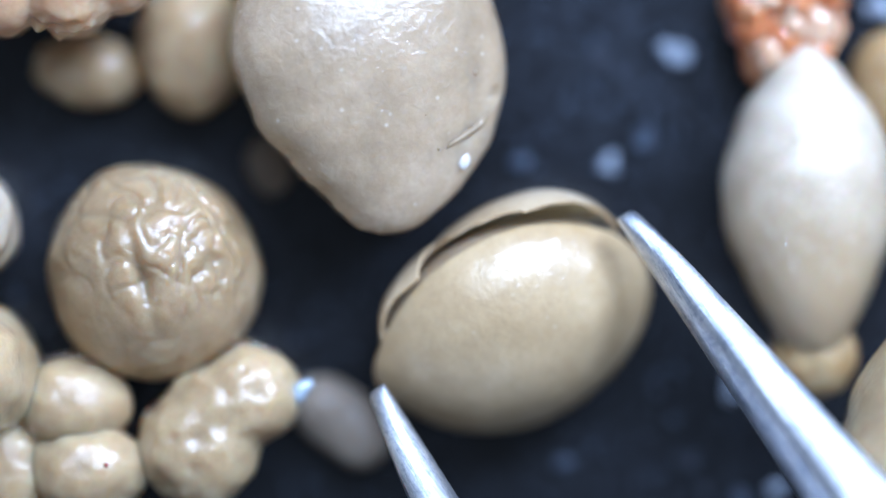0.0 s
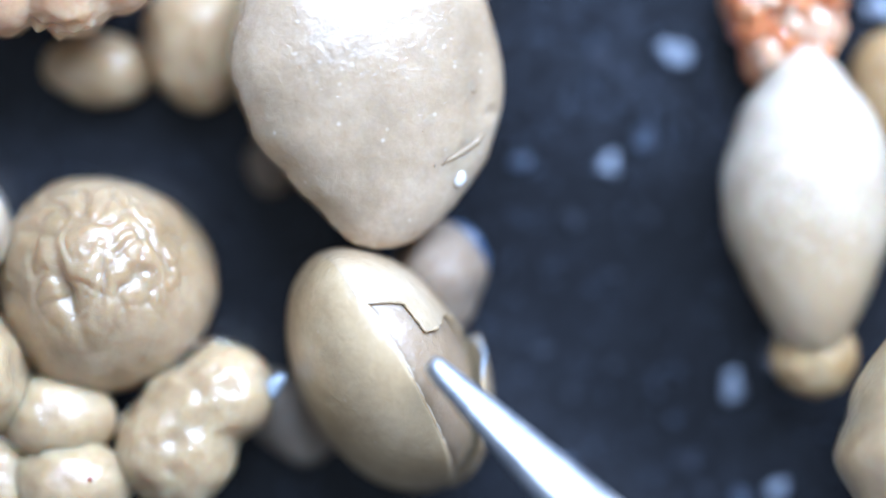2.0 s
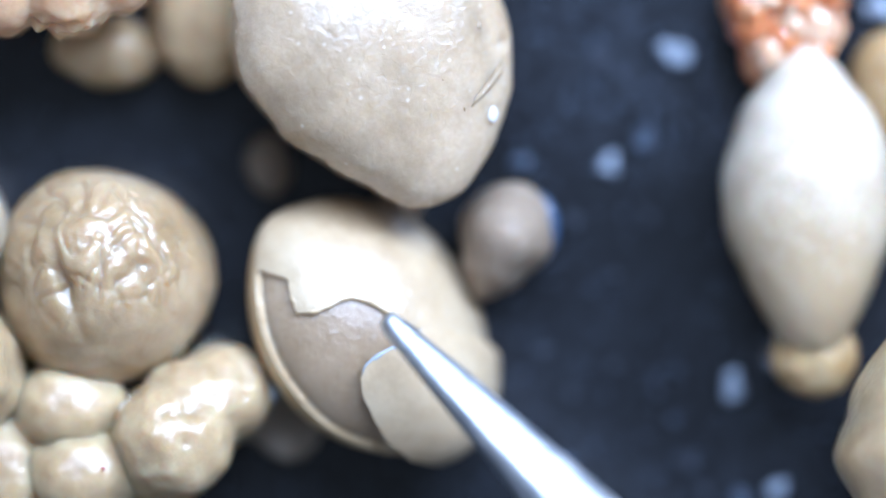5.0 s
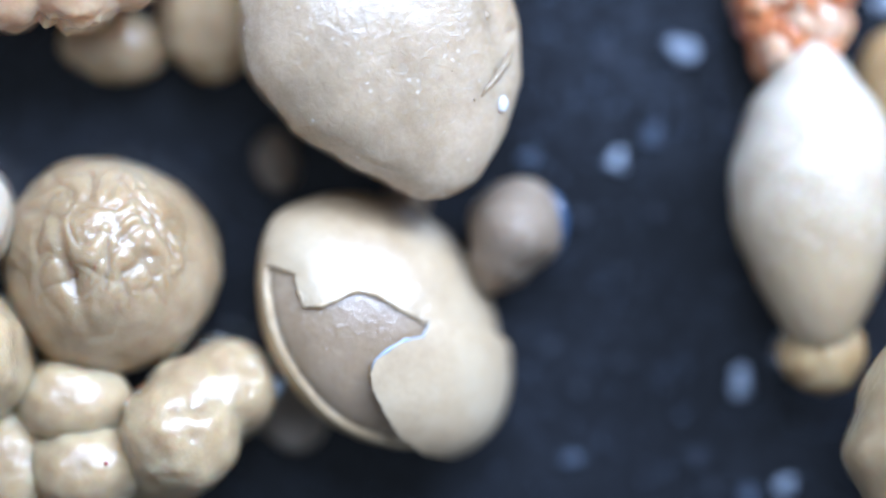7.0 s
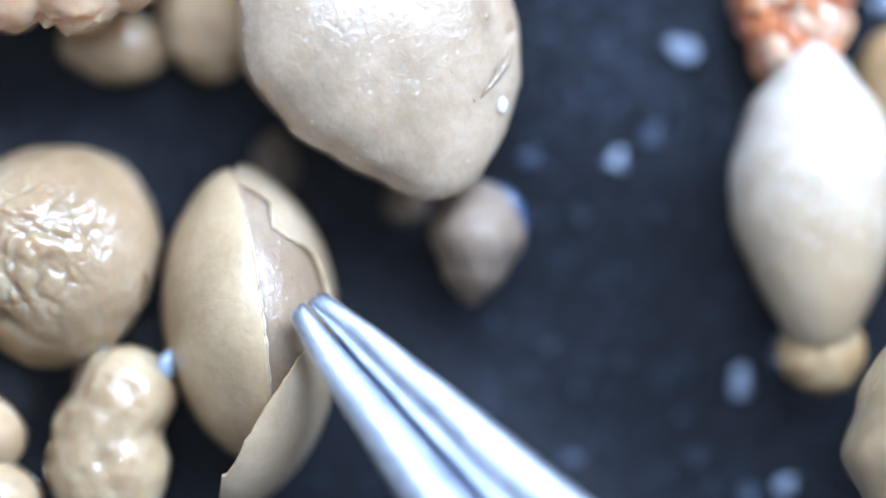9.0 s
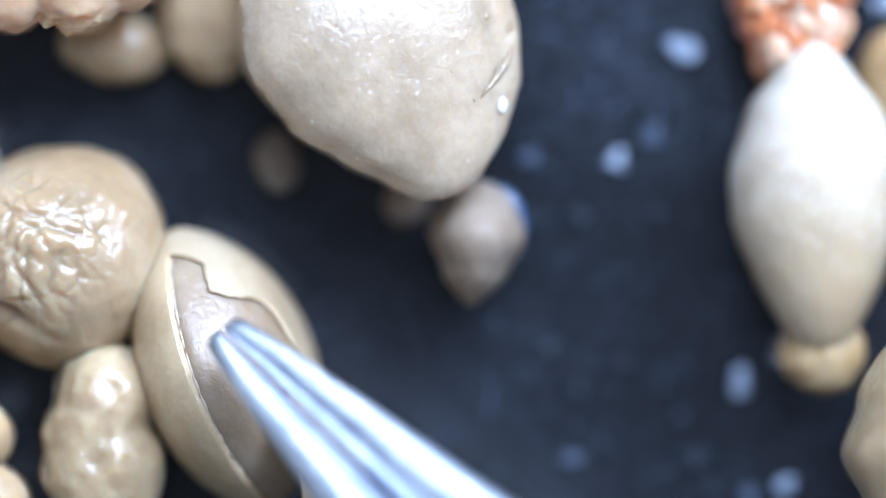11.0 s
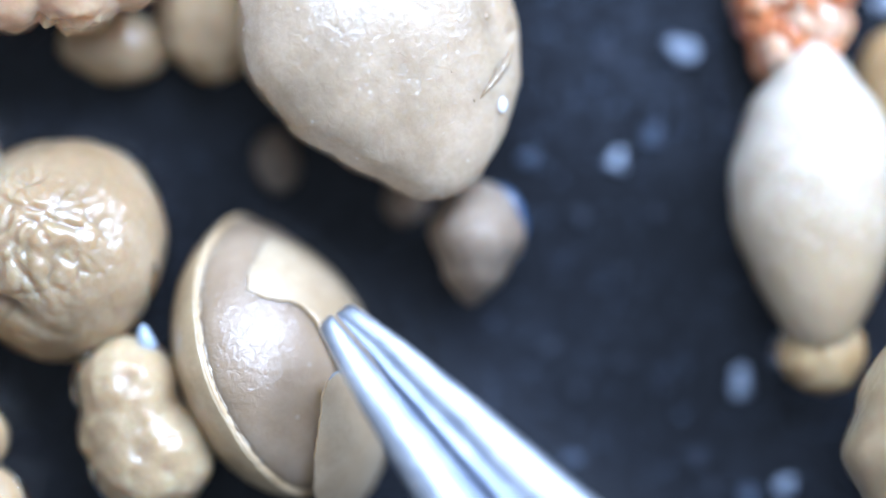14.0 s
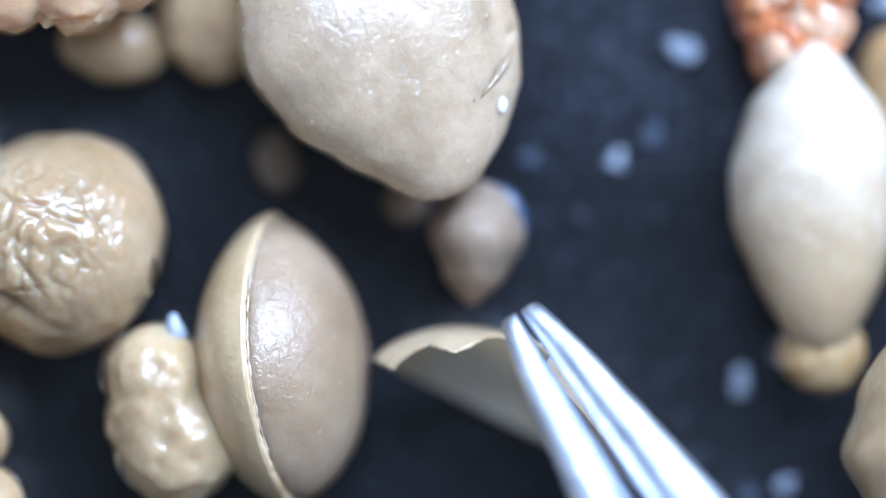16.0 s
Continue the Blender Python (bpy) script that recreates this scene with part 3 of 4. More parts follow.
def ragged(points, step, amp, seed):
    """A broken edge: straight runs between corners, cut into short uneven steps."""
    out = []
    for (a0, b0), (a1, b1) in zip(points, points[1:]):
        n = max(1, round(math.hypot(a1 - a0, b1 - b0) / step))
        for i in range(n):
            k = i / n
            j = amp * math.sin(math.pi * k) ** 0.5 if i else 0.0
            w = noise.noise(Vector(((a0 + (a1 - a0) * k) * 19, (b0 + (b1 - b0) * k) * 19, seed)))
            out.append((a0 + (a1 - a0) * k + j * w, b0 + (b1 - b0) * k + j * w))
    return out


def patch(name, outline, parent, label, skin, wall=WALL, out=0.0):
    """A curved piece of seed coat with thickness, cut to an outline on the unrolled surface."""
    m = len(outline)
    pts = [Vector(p) for p in outline]
    g = 0.075
    lo = [min(p[i] for p in outline) for i in (0, 1)]
    hi = [max(p[i] for p in outline) for i in (0, 1)]
    x = lo[0] + g / 2
    while x < hi[0]:
        y = lo[1] + g / 2
        while y < hi[1]:
            inside, near = False, 9.0
            for (x0, y0), (x1, y1) in zip(outline, outline[1:] + outline[:1]):
                if (y0 > y) != (y1 > y) and x < (x1 - x0) * (y - y0) / (y1 - y0) + x0:
                    inside = not inside
                near = min(near, math.hypot(x - x0, y - y0))
            if inside and near > 0.04:
                pts.append(Vector((x, y)))
            y += g
        x += g
    flat, _, tris, *_ = geometry.delaunay_2d_cdt(pts, [(i, (i + 1) % m) for i in range(m)], [], 1, 1e-6)
    outer, inner = [], []
    for q in flat:
        p, n = coat_point(q.x, q.y, out)
        outer.append(p)
        inner.append(p - n * wall * (1 + 0.35 * lumps(p, 6.0, 2.0)))
    k = len(outer)
    fs, mats, seen = [], [], {}
    for f in tris:
        fs += [tuple(f), tuple(k + v for v in reversed(f))]
        mats += [0, 2]
        for e in zip(f, f[1:] + f[:1]):
            key = tuple(sorted(e))
            seen[key] = None if key in seen else e
    for e in seen.values():
        if e:
            fs.append((e[1], e[0], k + e[0], k + e[1]))
            mats.append(1)
    ob = mesh_object(name, [v * MM for v in outer + inner], fs, (skin, SHELL_EDGE, SHELL_IN), parent, True, label)
    ob.data.polygons.foreach_set("material_index", mats)
    bm = bmesh.new()
    bm.from_mesh(ob.data)
    bmesh.ops.recalc_face_normals(bm, faces=bm.faces)
    for e in bm.edges:
        # the break itself keeps a crisp arris
        if len(e.link_faces) == 2 and e.calc_face_angle() > 0.8:
            e.smooth = False
    bm.to_mesh(ob.data)
    bm.free()
    return ob


# corners of the break on the unrolled coat
CAP_BREAK = [(1.40, 0.70), (1.24, 0.655), (1.06, 0.60), (0.93, 0.555), (0.83, 0.66), (0.68, 0.76), (0.56, 0.63), (0.50, 0.52), (0.46, 0.41), (0.41, 0.32),
             (0.29, 0.24), (0.12, 0.20), (0.03, 0.17), (-0.10, 0.12), (-0.34, -0.11), (-0.82, -0.55), (-1.27, -0.89)]
FLAP_BREAK = [(-1.22, -0.97), (-0.78, -0.62), (-0.31, -0.16), (-0.10, 0.11), (-0.14, 0.25), (-0.06, 0.38), (-0.02, 0.54), (-0.01, 0.68), (-0.05, 0.79), (-0.15, 0.87),
              (-0.34, 0.94), (-0.63, 1.0), (-1.0, 0.93), (-1.40, 0.66)]


def make_main_seed():
    ob = thing("cracked_seed", "tan lens-shaped seed whose cracked coat opens over a grey kernel", "seed")
    vs, fs = [], []
    nu, nv = 96, 64
    for j in range(nv + 1):
        rho = math.pi * j / nv
        for i in range(nu):
            th = 2 * math.pi * i / nu
            # drawn in along the seam, so that a groove runs between kernel and coat
            inset = 0.05 + 0.045 / (1 + math.exp((SEAM - 0.05 - rho) / 0.035))
            vs.append(coat_point(rho * math.cos(th), rho * math.sin(th), -inset)[0])
    for j in range(nv):
        for i in range(nu):
            k = (i + 1) % nu
            fs.append((j * nu + i, j * nu + k, (j + 1) * nu + k, (j + 1) * nu + i))
    body("kernel", (vs, fs), KERNEL, ob, "smooth grey-brown wet kernel")
    make_half(ob)
    a = patch("coat_cap", ragged(CAP_BREAK, 0.03, 0.014, 1.0) + arc(SEAM + 0.05, -145, 26, 90), ob, "pale upper piece of the broken seed coat with a jagged edge", SHELL_OUT, 0.042, 0.002)
    b = patch("coat_flap", ragged(FLAP_BREAK, 0.03, 0.010, 7.0) + arc(SEAM + 0.03, 155, 218, 40), ob, "loose lower flap of the broken seed coat", SHELL_OUT, 0.045, 0.085)
    torn = [coat_point(*p, -0.018)[0] for p in ragged(CAP_BREAK[:15], 0.03, 0.014, 1.0)]
    cord("torn_edge", torn, 0.023, SHELL_EDGE, a, "pale rounded torn edge", 8.0, 0.7)
    # pale thread along the tear: the glint of water put into colour
    lip = [coat_point(*p, 0.06)[0] for p in ragged(FLAP_BREAK[3:9], 0.03, 0.010, 7.0)]
    cord("wet_edge", lip, 0.026, CLOUDY, b, "wet torn edge with its glint painted pale", 3.0)
    return ob, a, b


def make_half(ob):
    """The whole half of the coat, a bowl with a thick ragged lip."""
    nu, nv = 180, 34
    outer, inner = [], []
    for j in range(nv + 1):
        for i in range(nu):
            th = 2 * math.pi * i / nu
            rag = 0.018 * noise.noise(Vector((math.cos(th) * 11, math.sin(th) * 11, 0))) + 0.008 * noise.noise(Vector((math.cos(th) * 40, math.sin(th) * 40, 3)))
            rho = math.pi - (math.pi - SEAM + 0.025 + rag) * j / nv
            p, n = coat_point(rho * math.cos(th), rho * math.sin(th))
            outer.append(p)
            inner.append(p - n * WALL * (1 + 0.3 * lumps(p, 5.0, 2.0)))
    vs, k = outer + inner, len(outer)
    fs, mats = [], []
    for j in range(nv):
        for i in range(nu):
            m = (i + 1) % nu
            q = (j * nu + i, j * nu + m, (j + 1) * nu + m, (j + 1) * nu + i)
            fs += [q, tuple(k + v for v in reversed(q))]
            mats += [0, 1]
    for i in range(nu):
        m = (i + 1) % nu
        fs.append((nv * nu + i, nv * nu + m, k + nv * nu + m, k + nv * nu + i))
        mats.append(1)
    half = mesh_object("coat_half", [v * MM for v in vs], fs, (SHELL_TAN, SHELL_EDGE), ob, True, "tan seed coat half with a ragged yellowish rim")
    half.data.polygons.foreach_set("material_index", mats)
    bm = bmesh.new()
    bm.from_mesh(half.data)
    bmesh.ops.remove_doubles(bm, verts=bm.verts, dist=1e-8)
    bmesh.ops.recalc_face_normals(bm, faces=bm.faces)
    bm.to_mesh(half.data)
    bm.free()
    rim = [coat_point(*p, -WALL * 0.5)[0] for p in arc(SEAM - 0.02, 0, 358.5, 239)]
    cord("rim", rim, 0.036, SHELL_EDGE, half, "pale uneven yellowish rim of the seam", 2.0, 0.6, True)
    inside = [coat_point(*p, -0.075)[0] for p in arc(SEAM - 0.085, 6, 172, 150)]
    cord("membrane", inside, 0.018, MEMBRANE, half, "thin glistening white membrane inside the rim", 5.0, 0.7)


# ---------------------------------------------------------------- forceps
def tine(parent, mirror, label=""):
    """One tapered arm: tip at the origin, running along +y, its flat inner face towards the other arm."""
    vs, fs = [], []
    prof = [(0.0, 0.10, 0.08), (0.04, 0.135, 0.11), (0.15, 0.16, 0.14), (1.0, 0.29, 0.24), (2.5, 0.48, 0.39), (4.5, 0.72, 0.55), (8, 1.05, 0.72), (13, 1.4, 0.85)]
    steps = [0, 0.02, 0.05, 0.1, 0.2, 0.4, 0.7, 1, 1.5, 2, 2.5, 3, 4, 5, 6.5, 8, 10, 13]
    n = 20
    for y in steps:
        w = lines([(p[0], p[1]) for p in prof], y)
        h = lines([(p[0], p[2]) for p in prof], y)
        for i in range(n):
            a = 2 * math.pi * i / n
            c, s = math.cos(a), math.sin(a)
            x = math.copysign(abs(c) ** 0.8, c)
            z = math.copysign(abs(s) ** 0.85, s) * h
            # flat gripping face on the inner side, bulging outer side
            x = x * w * 1.25 if x * mirror > 0 else x * 0.06
            # the upper inner edge is ground off
            x += mirror * 0.5 * w * max(0.0, s) ** 1.5 * min(1.0, y * 2.0)
            vs.append(Vector((x, y, z + h * 0.2)))
    rows = len(steps)
    for j in range(rows - 1):
        for i in range(n):
            k = (i + 1) % n
            fs.append((j * n + i, j * n + k, (j + 1) * n + k, (j + 1) * n + i))
    fs.append(tuple(range(n - 1, -1, -1)))
    fs.append(tuple((rows - 1) * n + i for i in range(n)))
    return body("tine", (vs, fs), STEEL, parent, label)


def make_forceps():
    ob = thing("forceps", "fine-pointed brushed steel forceps with two tapered arms", "forceps")
    tine(ob, -1)
    return ob, tine(ob, 1)


make_right_seed()
make_corner_seed()
make_red_clump()
make_top_left_clump()
make_far_bits()
BIG = make_big_seed()
BALL = make_ball_seed()
BEAN = make_bean_seed()
TRI = make_tri_seed()
BACK_A = make_plain_seed("seed", "brownish seed lying low among the others, out of focus", SKIN_LOBE, (1.7, 1.25, 1.2), ((0.08, 1.4, 2.0), (0.03, 4.0, 1.0)))
BACK_B = make_plain_seed("seed", "small brownish seed lying low beside a knobbly seed", SKIN_LOBE, (0.85, 1.3, 0.9), ((0.06, 1.8, 5.0), (0.02, 4.0, 1.0)))
EDGE_W = make_plain_seed("seed", "pale wet seed at the edge of the heap", SKIN_PALE, (1.2, 1.1, 2.95), ((0.06, 1.8, 3.0), (0.03, 4.0, 1.0)))
EDGE_L = make_plain_seed("seed", "tan wet seed at the edge of the heap", SKIN_LOBE, (1.5, 1.25, 2.95), ((0.06, 1.8, 7.0), (0.03, 4.0, 1.0)))
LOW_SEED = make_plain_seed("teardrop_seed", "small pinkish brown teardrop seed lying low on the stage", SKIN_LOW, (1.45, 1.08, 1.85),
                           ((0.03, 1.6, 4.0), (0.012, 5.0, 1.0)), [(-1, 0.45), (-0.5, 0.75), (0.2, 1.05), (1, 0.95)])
# this film is opaque: its blue reflection is painted on
water_film(LOW_SEED, 0.0, 0.05, 0.53, 0.64, 0, 75, 0.0, 0.075, PAINTED_SHEEN)
LOW_GREY = make_plain_seed("small_seed", "small dull grey-brown seed lying low on the stage", SKIN_GREY, (1.35, 0.8, 0.6), ((0.07, 2.0, 4.0),))
MAIN, CAP, FLAP = make_main_seed()
FORCEPS, TINE_B = make_forceps()
make_crumbs()
make_dust()


# ---------------------------------------------------------------- movement
def row(t, x, y, z, lean=0.0, pitch=0.0, turn=0.0):
    return t, Matrix.Translation(at(x, y, z, t)) @ spin(lean, pitch, turn)


def nudged(rows):
    """Adds rows that hold each thing still on the stage over the nudge."""
    return [row(*r) for r in rows]


def main_rows():
    """The cracked seed rolls on the stage: its height follows from how it lies."""
    skin = [coat_point(r * math.cos(f), r * math.sin(f))[0] for r in np.linspace(0, math.pi, 25) for f in np.linspace(0, 2 * math.pi, 33)[:-1]]
    rows = []
    for t, x, y, lean, pitch, turn in MAIN_ROWS:
        m = spin(lean, pitch, turn).to_3x3()
        rows.append(row(t, x, y, 0.01 - min((m @ p).z for p in skin), lean, pitch, turn))
    return rows


def big_row(t, sx, sy, a):
    """From the place of a dark speck on the seed's top and the seed's lean."""
    c, s = math.cos(radians(a)), math.sin(radians(a))
    ox, oy = 108, 71
    return row(t, sx + 8 - (ox * c + oy * s), sy - 18 - (-ox * s + oy * c), 2.05, a, 0, 13)


MAIN_ROWS = [  # seconds, plan place, lean, pitch and turn of the cracked seed
    (0.0, 910, 570, 112, 7, 46), (0.2, 880, 573, 104, 13, 45), (0.4, 833, 608, 62, 33, 52), (0.5, 802, 634, 42, 40, 53), (0.6, 770, 656, 24, 45, 53),
    (0.8, 746, 667, 2, 53, 46), (1.0, 766, 660, 0, 54, 48), (1.3, 750, 664, 14, 50, 36), (1.6, 722, 667, 18, 48, 27), (2.0, 679, 655, 23, 41, 12),
    (2.5, 635, 655, 24, 37, -6), (3.2, 634, 630, 28, 38, -10), (3.5, 607, 634, 36, 35, -25), (3.7, 606, 630, 37, 33, -29), (3.9, 618, 616, 42, 28, -44),
    (4.0, 645, 606, 45, 24, -51), (4.2, 652, 589, 45, 20, -54), (6.3, 648, 575, 45, 14, -57), (6.7, 656, 575, 45, 14, -57), (6.8, 670, 568, 45, 14, -57),
    (7.5, 670, 568, 45, 14, -57), (7.7, 645, 577, 44, 16, -54), (7.9, 600, 572, 42, 18, -50), (8.0, 554, 607, 39, 22, -41), (8.1, 509, 650, 33, 20, -32),
    (8.3, 460, 645, 21, 12, -12), (8.5, 424, 578, 8, 3, -4), (8.7, 428, 568, 8, 3, 4), (9.0, 438, 564, 7, 3, 7), (9.2, 430, 585, 13, 2, 7),
    (11.3, 402, 688, 21, 2, -20), (11.5, 401, 721, 22, 4, -26), (11.7, 453, 740, 28, 6, -47), (12.0, 464, 734, 26, 6, -51), (12.5, 463, 736, 25, 5, -50),
    (12.7, 476, 694, 18, 0, -49), (13.0, 474, 645, 16, -5, -35), (13.4, 479, 640, 13, -12, -33), (14.0, 482, 634, 13, -13, -34), (14.4, 488, 635, 12, -13, -34),
    (15.0, 482, 624, 10, -9, -29), (15.2, 512, 626, 7, -4, -23), (15.3, 506, 636, 6, -6, -20), (15.6, 504, 641, 4, -8, -19), (16.0, 504, 641, 4, -8, -19),
]

TIP_ROWS = [
    (0.0, 1100, 385, 2.10, 57), (0.2, 1072, 435, 2.10, 55), (0.4, 1020, 510, 2.20, 50), (0.5, 984, 572, 2.65, 49), (0.8, 868, 678, 2.95, 48), (1.0, 842, 618, 2.75, 47), (1.5, 805, 640, 3.05, 44),
    (2.0, 762, 640, 3.15, 44), (2.5, 688, 655, 3.15, 44), (3.0, 680, 632, 3.15, 44), (3.5, 612, 688, 2.95, 43), (3.8, 556, 692, 2.95, 43),
    (4.0, 565, 706, 2.95, 43), (4.2, 622, 665, 3.05, 44), (6.3, 745, 530, 3.05, 47), (6.5, 805, 566, 2.75, 48), (6.7, 866, 640, 2.95, 48), (6.8, 1150, 840, 3.35, 48),
    (6.9, 1400, 1050, 4.35, 48), (7.0, 1400, 1050, 4.35, 48), (7.2, 1176, 660, 3.35, 50), (7.3, 1032, 608, 2.95, 50), (7.5, 838, 585, 2.65, 50), (7.7, 850, 490, 2.75, 52),
    (7.8, 890, 440, 2.75, 52), (8.0, 770, 553, 2.00, 50), (8.2, 718, 620, 2.10, 50), (8.3, 675, 682, 2.20, 50), (8.5, 602, 662, 2.75, 48), (8.6, 578, 608, 2.95, 46),
    (8.8, 610, 552, 2.65, 46), (9.0, 552, 532, 2.85, 48), (9.2, 512, 572, 2.95, 46), (11.3, 364, 582, 3.25, 43), (11.5, 325, 652, 3.25, 41),
    (11.7, 275, 712, 3.25, 41), (12.0, 250, 778, 3.25, 41), (12.2, 385, 828, 3.25, 44), (12.5, 458, 866, 3.25, 45), (12.7, 446, 748, 3.25, 45), (12.9, 510, 650, 3.15, 48),
    (13.2, 590, 576, 3.05, 49), (13.5, 588, 580, 3.05, 49), (14.0, 603, 553, 3.05, 49), (14.3, 662, 522, 2.95, 49), (14.4, 690, 478, 2.95, 49),
    (14.5, 548, 556, 3.05, 49), (14.6, 480, 608, 3.15, 48), (14.8, 557, 565, 3.05, 49), (15.0, 573, 550, 3.05, 49), (15.3, 656, 563, 2.95, 50),
    (15.5, 740, 573, 2.95, 52), (15.8, 870, 540, 3.05, 55), (16.0, 930, 548, 3.05, 57),
]

ARM_ROWS = [  # the other arm's tip beside the first one, and its opening angle
    (0.0, -428, 302, 0), (0.2, -432, 300, 0), (0.4, -430, 320, 0), (0.6, -440, 420, 0), (0.8, -440, 420, 0), (6.7, -440, 420, 0), (6.9, -24, 13, -1.0),
    (7.2, -23, 13, -3.0), (8.1, -23, 13, -2.4), (8.4, -24, 13, -1.0), (8.6, -21, 12, 0.0), (15.2, -21, 12, 0.0), (15.6, -22, 12, -0.3), (16.0, -23, 13, -0.7),
]

CARRIED = [  # the broken half of the coat, pulled off and swung away
    (15.2, 590, 617, 1.5, 15, 0, -14), (15.3, 664, 663, 1.5, 14, 0, -9), (15.4, 686, 659, 1.5, 17, 0, 0), (15.5, 713, 678, 1.5, 20, 0, 5), (15.6, 748, 695, 1.5, 20, 0, 8),
    (15.7, 883, 618, 1.5, 36, 0, 3), (15.8, 860, 612, 1.5, 55, 0, 4), (16, 905, 750, 1.5, 64, 0, 0),
]


def arm(t, x, y, z, down):
    """While it pokes, the forceps lies on its edge, one arm over the other."""
    roll = knots([(0.0, 0), (0.8, 70), (6.7, 70), (7.0, 0)], t)
    rise = knots([(0.0, 14), (0.8, 5), (6.7, 5), (7.0, 14)], t)
    return t, (Matrix.Translation(at(x, y, z, t)) @ Matrix.Rotation(radians(-90 - down), 4, "Z") @ Matrix.Rotation(radians(rise), 4, "X")
               @ Matrix.Rotation(radians(roll), 4, "Y"))


def pose_at(rows, t):
    """The pose between two keyed rows."""
    for (t0, m0), (t1, m1) in zip(rows, rows[1:]):
        if t0 <= t <= t1:
            return m0.lerp(m1, (t - t0) / (t1 - t0))
    return rows[-1][1]


def motions():
    main = main_rows()
    walk(MAIN, main)
    walk(BIG, [big_row(*r) for r in (
        (0.0, 763, 201, 0.5), (0.5, 763, 224, 1.0), (1.0, 761, 230, 0), (1.5, 761, 227, 0), (2.0, 758, 230, -1), (2.5, 760, 227, -1), (3.0, 756, 222, -1),
        (3.5, 758, 213, 0), (3.8, 763, 190, 6), (4.0, 774, 161, 11), (4.2, 779, 150, 13), (6.3, 790, 126, 18), (6.5, 790, 125, 18), (6.7, 788, 126, 18),
        (6.8, 802, 119, 18), (7.5, 802, 119, 18), (8.0, 801, 121, 18), (16.0, 801, 121, 18))])
    walk(BALL, nudged([
        (0.0, 272, 482, 1.35), (0.5, 236, 500, 1.35, 0, 0, -6), (1.0, 198, 508, 1.35, 2, 0, -12), (1.5, 194, 507, 1.35, 2, 0, -13), (2.0, 187, 504, 1.35, 2, 0, -14),
        (3.0, 182, 505, 1.35, 2, 0, -15), (3.5, 182, 505, 1.35, 2, 0, -15), (4.0, 185, 498, 1.35, 2, 0, -15), (6.5, 182, 480, 1.35, 0, 2, -14), (6.7, 180, 477, 1.35, 0, 2, -14),
        (6.8, 194, 470, 1.35, 0, 2, -14), (7.5, 194, 470, 1.35, 0, 2, -14), (7.8, 188, 482, 1.35, 1, 0, -15), (8.0, 176, 488, 1.35, 4, 0, -18), (8.3, 134, 462, 1.35, 20, 0, -30), (8.6, 100, 450, 1.35, 34, 8, -38),
        (9.0, 92, 447, 1.35, 38, 10, -40), (11.3, 104, 447, 1.35, 38, 10, -36), (12.5, 106, 445, 1.35, 38, 10, -36), (13.0, 104, 436, 1.35, 38, 10, -36),
        (14.5, 102, 436, 1.35, 38, 10, -36), (15.0, 100, 426, 1.35, 38, 12, -36), (16.0, 100, 425, 1.35, 38, 12, -36)]))
    walk(BEAN, nudged([
        (0.0, 395, 745, 1.65, -42), (0.5, 370, 748, 1.65, -40), (1.0, 350, 745, 1.65, -38), (1.5, 355, 745, 1.65, -38), (2.5, 345, 745, 1.65, -38), (3.5, 330, 745, 1.65, -40), (3.8, 340, 745, 1.65, -42, 10),
        (4.0, 350, 740, 1.65, -44, -25), (6.5, 345, 735, 1.65, -42, -30), (6.7, 345, 735, 1.65, -42, -30), (6.8, 359, 728, 1.65, -42, -30), (7.5, 359, 728, 1.65, -42, -30), (8.0, 290, 760, 1.65, -38, -20),
        (8.3, 245, 770, 1.65, -30), (8.6, 215, 768, 1.65, -15), (9.0, 205, 765, 1.65, -10), (9.2, 200, 765, 1.65, -8), (11.3, 180, 765, 1.65, 5), (11.5, 170, 765, 1.65, 8),
        (12.0, 172, 768, 1.65, 8), (12.5, 182, 768, 1.65, 6), (13.0, 240, 745, 1.65, 18), (14.5, 252, 750, 1.65, 22), (15.0, 275, 735, 1.65, 21), (15.5, 292, 730, 1.65, 20), (16.0, 294, 728, 1.65, 20)]))
    walk(TRI, nudged([
        (0.0, 148, 778, 1.6), (0.5, 140, 792, 1.6), (1.0, 138, 800, 1.6), (1.5, 132, 803, 1.6), (2.0, 120, 803, 1.6), (3.0, 122, 803, 1.6), (3.5, 128, 798, 1.6), (4.0, 143, 791, 1.6),
        (6.5, 136, 782, 1.6), (6.7, 134, 782, 1.6), (6.8, 148, 775, 1.6), (7.5, 148, 775, 1.6), (7.8, 132, 790, 1.6), (8.0, 92, 822, 1.6), (8.3, 36, 825, 1.6), (8.6, -20, 830, 1.6), (9.0, -42, 836, 1.6),
        (11.3, -65, 836, 1.6), (12.5, -70, 836, 1.6), (14.5, -72, 838, 1.6), (16.0, -72, 838, 1.6)]))
    walk(BACK_A, nudged([(0.0, 340, 80, 0.62), (1.5, 348, 76, 0.62), (3.5, 362, 40, 0.62), (4.2, 362, 28, 0.62), (6.7, 362, 24, 0.62), (6.8, 376, 17, 0.62), (16.0, 376, 17, 0.62)]))
    walk(BACK_B, nudged([(0.0, 160, 125, 0.46), (1.5, 170, 125, 0.46), (3.5, 190, 100, 0.46), (4.2, 190, 92, 0.46), (6.7, 192, 88, 0.46), (6.8, 206, 81, 0.46), (16.0, 206, 81, 0.46)]))
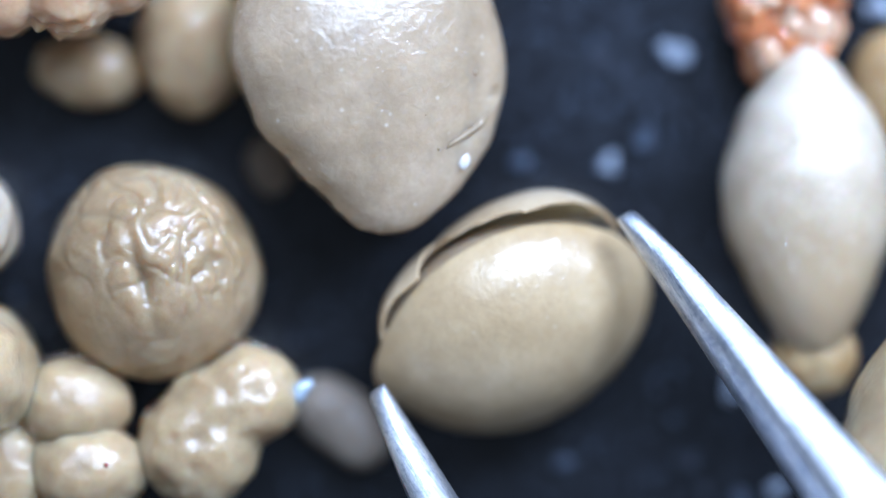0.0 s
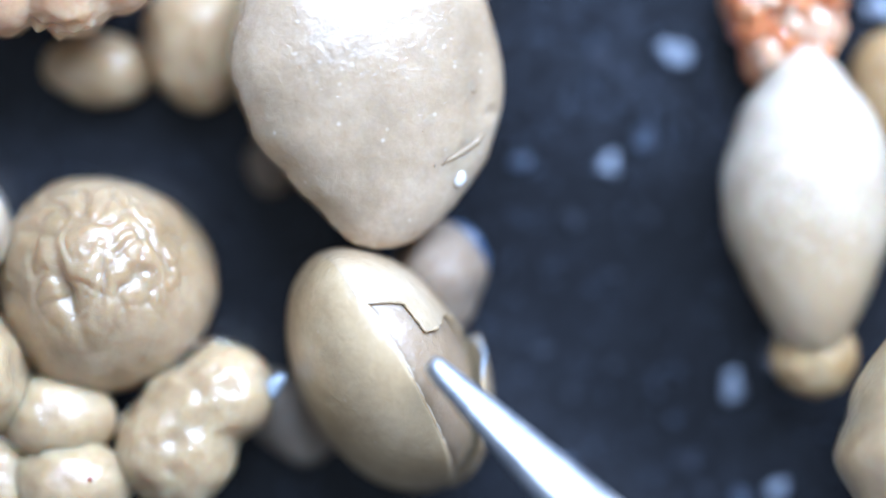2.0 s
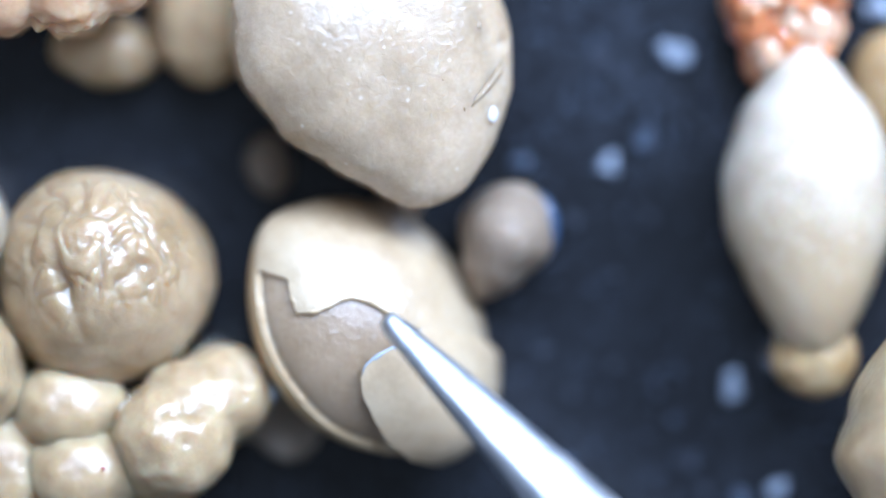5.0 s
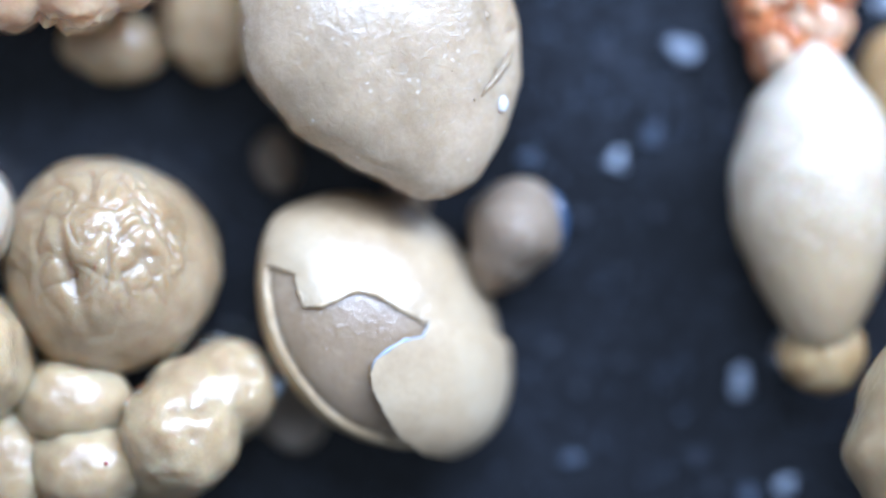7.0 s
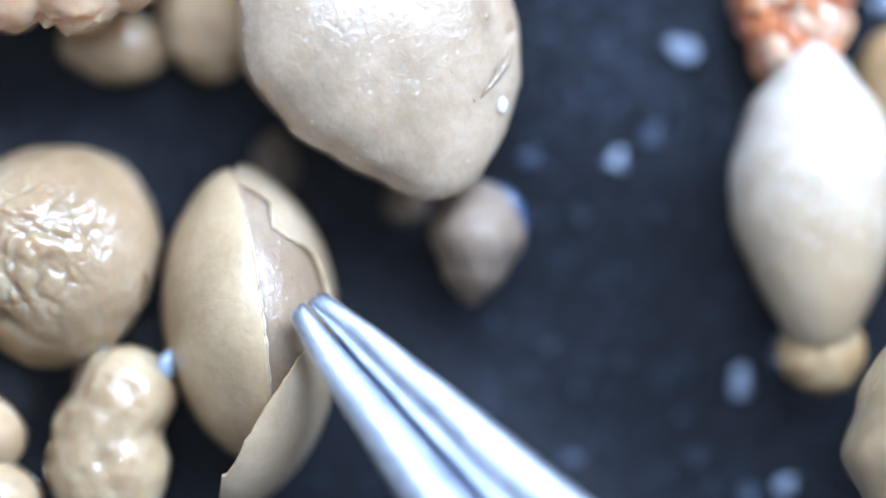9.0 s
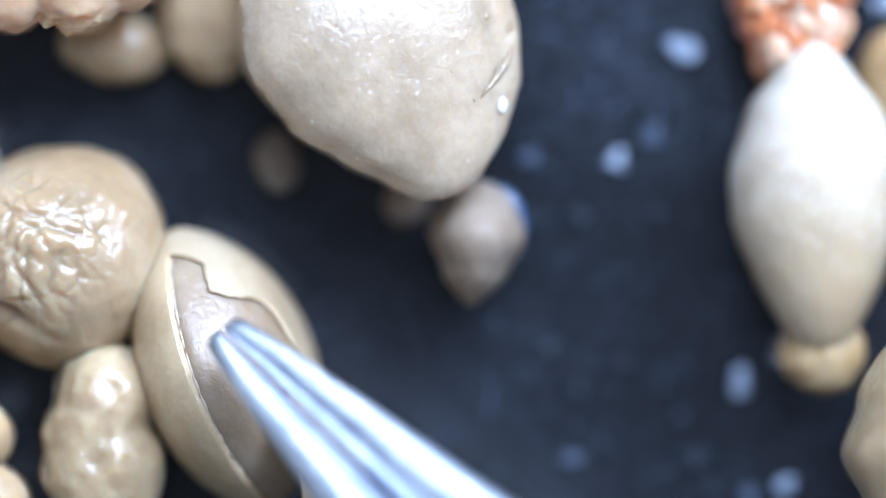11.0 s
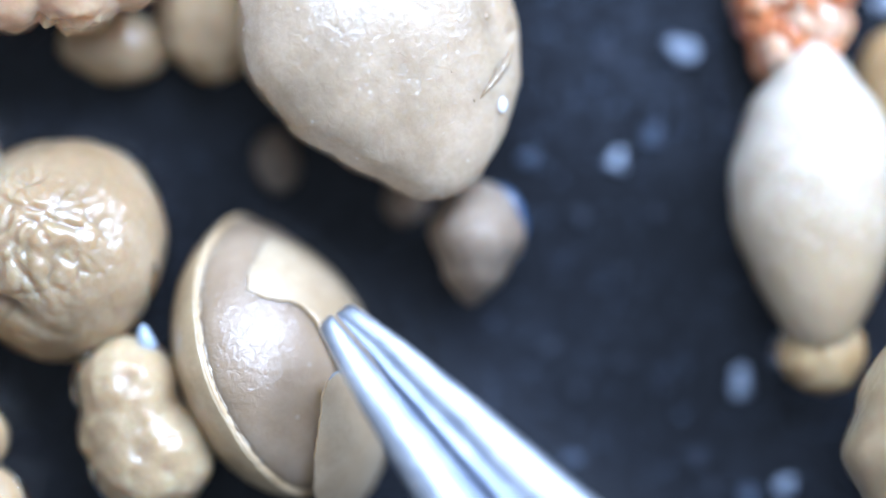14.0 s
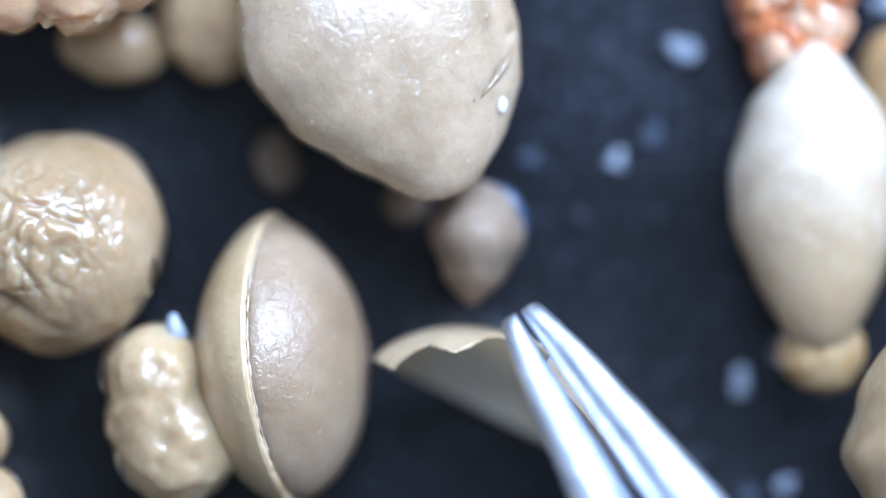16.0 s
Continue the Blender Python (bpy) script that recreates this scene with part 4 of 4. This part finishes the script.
    walk(EDGE_W, nudged([(0.0, -52, 400, 1.5), (1.5, -62, 405, 1.5), (3.5, -70, 405, 1.5), (6.7, -70, 392, 1.5), (6.8, -56, 385, 1.5), (7.7, -56, 385, 1.5), (8.5, -82, 330, 1.5), (16.0, -80, 300, 1.5)]))
    walk(EDGE_L, nudged([(0.0, -28, 660, 1.5), (1.5, -40, 665, 1.5), (3.5, -55, 665, 1.5), (6.7, -52, 640, 1.5), (6.8, -38, 633, 1.5), (7.7, -40, 633, 1.5), (8.5, -130, 660, 1.5), (16.0, -130, 660, 1.5)]))
    walk(LOW_SEED, nudged([(0.0, 880, 505, 0.95, 60), (0.5, 800, 510, 0.95, 30), (1.5, 780, 502, 0.95, 10), (3.0, 778, 500, 0.95, 0), (3.5, 785, 498, 0.95, 0), (4.0, 870, 440, 0.95, -20), (4.2, 885, 432, 0.95, -22),
                           (6.7, 890, 428, 0.95, -25), (6.8, 904, 421, 0.95, -25), (7.5, 904, 421, 0.95, -25), (7.8, 870, 428, 0.95, -12), (8.2, 842, 430, 0.95, -5), (16.0, 842, 430, 0.95, -5)]))
    walk(LOW_GREY, nudged([(0.0, 605, 745, 0.35, 50), (0.8, 540, 720, 0.35, 52), (1.5, 520, 735, 0.35, 50), (3.5, 480, 740, 0.35, 48), (6.7, 480, 720, 0.35, 46), (6.8, 494, 713, 0.35, 46),
                           (7.7, 494, 713, 0.35, 46), (8.3, 420, 720, 0.35, 40), (16.0, 400, 720, 0.35, 40)]))
    tips = [arm(*r) for r in TIP_ROWS]
    walk(FORCEPS, tips)
    # the other arm, in the space of the forceps
    rows = []
    for t, dx, dy, open_by in ARM_ROWS:
        m = pose_at(tips, t)
        d = m.to_3x3().inverted() @ (Vector((dx, -dy, 0)) * UNIT * MM)
        rows.append((t, Matrix.Translation(d) @ Matrix.Rotation(radians(open_by), 4, "Z")))
    walk(TINE_B, rows)
    # the two broken pieces of coat, in the space of their seed, until the forceps carry them off
    still = Matrix.Identity(4)

    def keyed(start, rows):
        out = list(start)
        for t, x, y, z, lean, pitch, turn in rows:
            m = pose_at(main, t)
            out.append((t, m.inverted() @ row(t, x, y, z if z else m.translation.z / MM, lean, pitch, turn)[1]))
        return out

    def slid(x, y, z, round_by, turn):
        """A piece pushed round the seam and tipped over it."""
        return Matrix.Translation((x * MM, y * MM, z * MM)) @ Matrix.Rotation(radians(round_by), 4, "X") @ spin(0, 0, turn)

    lid = slid(0.02, 0.0, -0.05, 34, 0)
    walk(CAP, keyed([(0.0, lid), (0.4, lid), (0.8, slid(0.0, 0.0, -0.03, 30, 0)), (1.3, slid(0.0, 0.0, 0.0, 22, 0)), (1.6, slid(0.0, 0, 0.0, 10, 0)), (2.0, still), (8.1, still)], [
        (8.5, 433, 577, 0, 8, 2, -21), (9.0, 447, 558, 0, 4, -3, -9), (9.2, 438, 580, 0, 10, -3, -9)]) + [(11.3, still), (12.7, still)] + keyed([], [
        (13.2, 496, 660, 0, 15, -3, -35), (14.4, 505, 662, 0, 14, -4, -35), (15.0, 500, 652, 0, 12, -4, -30)] + CARRIED))
    over = slid(0.03, 0.0, 0.0, -55, -6)
    ajar = Matrix.Translation((0.10 * MM, -0.02 * MM, -0.06 * MM))
    walk(FLAP, keyed([(0.0, over), (1.0, over), (1.3, slid(0.04, 0.0, 0.0, -45, -5)), (1.6, slid(0.06, -0.01, -0.03, -24, -2)), (2.0, ajar), (3.3, ajar)], [
        (4.0, 662, 598, 0, 48, 17, -58), (4.2, 662, 602, 0, 45, 12, -54), (6.7, 662, 591, 0, 45, 9, -55), (6.8, 676, 584, 0, 45, 9, -55), (7.5, 676, 584, 0, 45, 9, -55),
        (8.0, 561, 648, 0, 35, 6, -32), (8.3, 489, 649, 0, 11, -2, -9), (8.5, 431, 660, 0, -6, -18, -6), (9.2, 434, 660, 0, -4, -18, -3),
        (11.3, 460, 770, 0, 34, -10, -6), (12.5, 488, 815, 0, 38, -12, -8), (13.0, 520, 680, 0, 18, 4, -18), (14.4, 526, 664, 0, 14, 5, -18),
        (15.0, 520, 660, 0, 12, 5, -14)] + [(t, x + 5, y + 4, *r) for t, x, y, *r in CARRIED]))


motions()
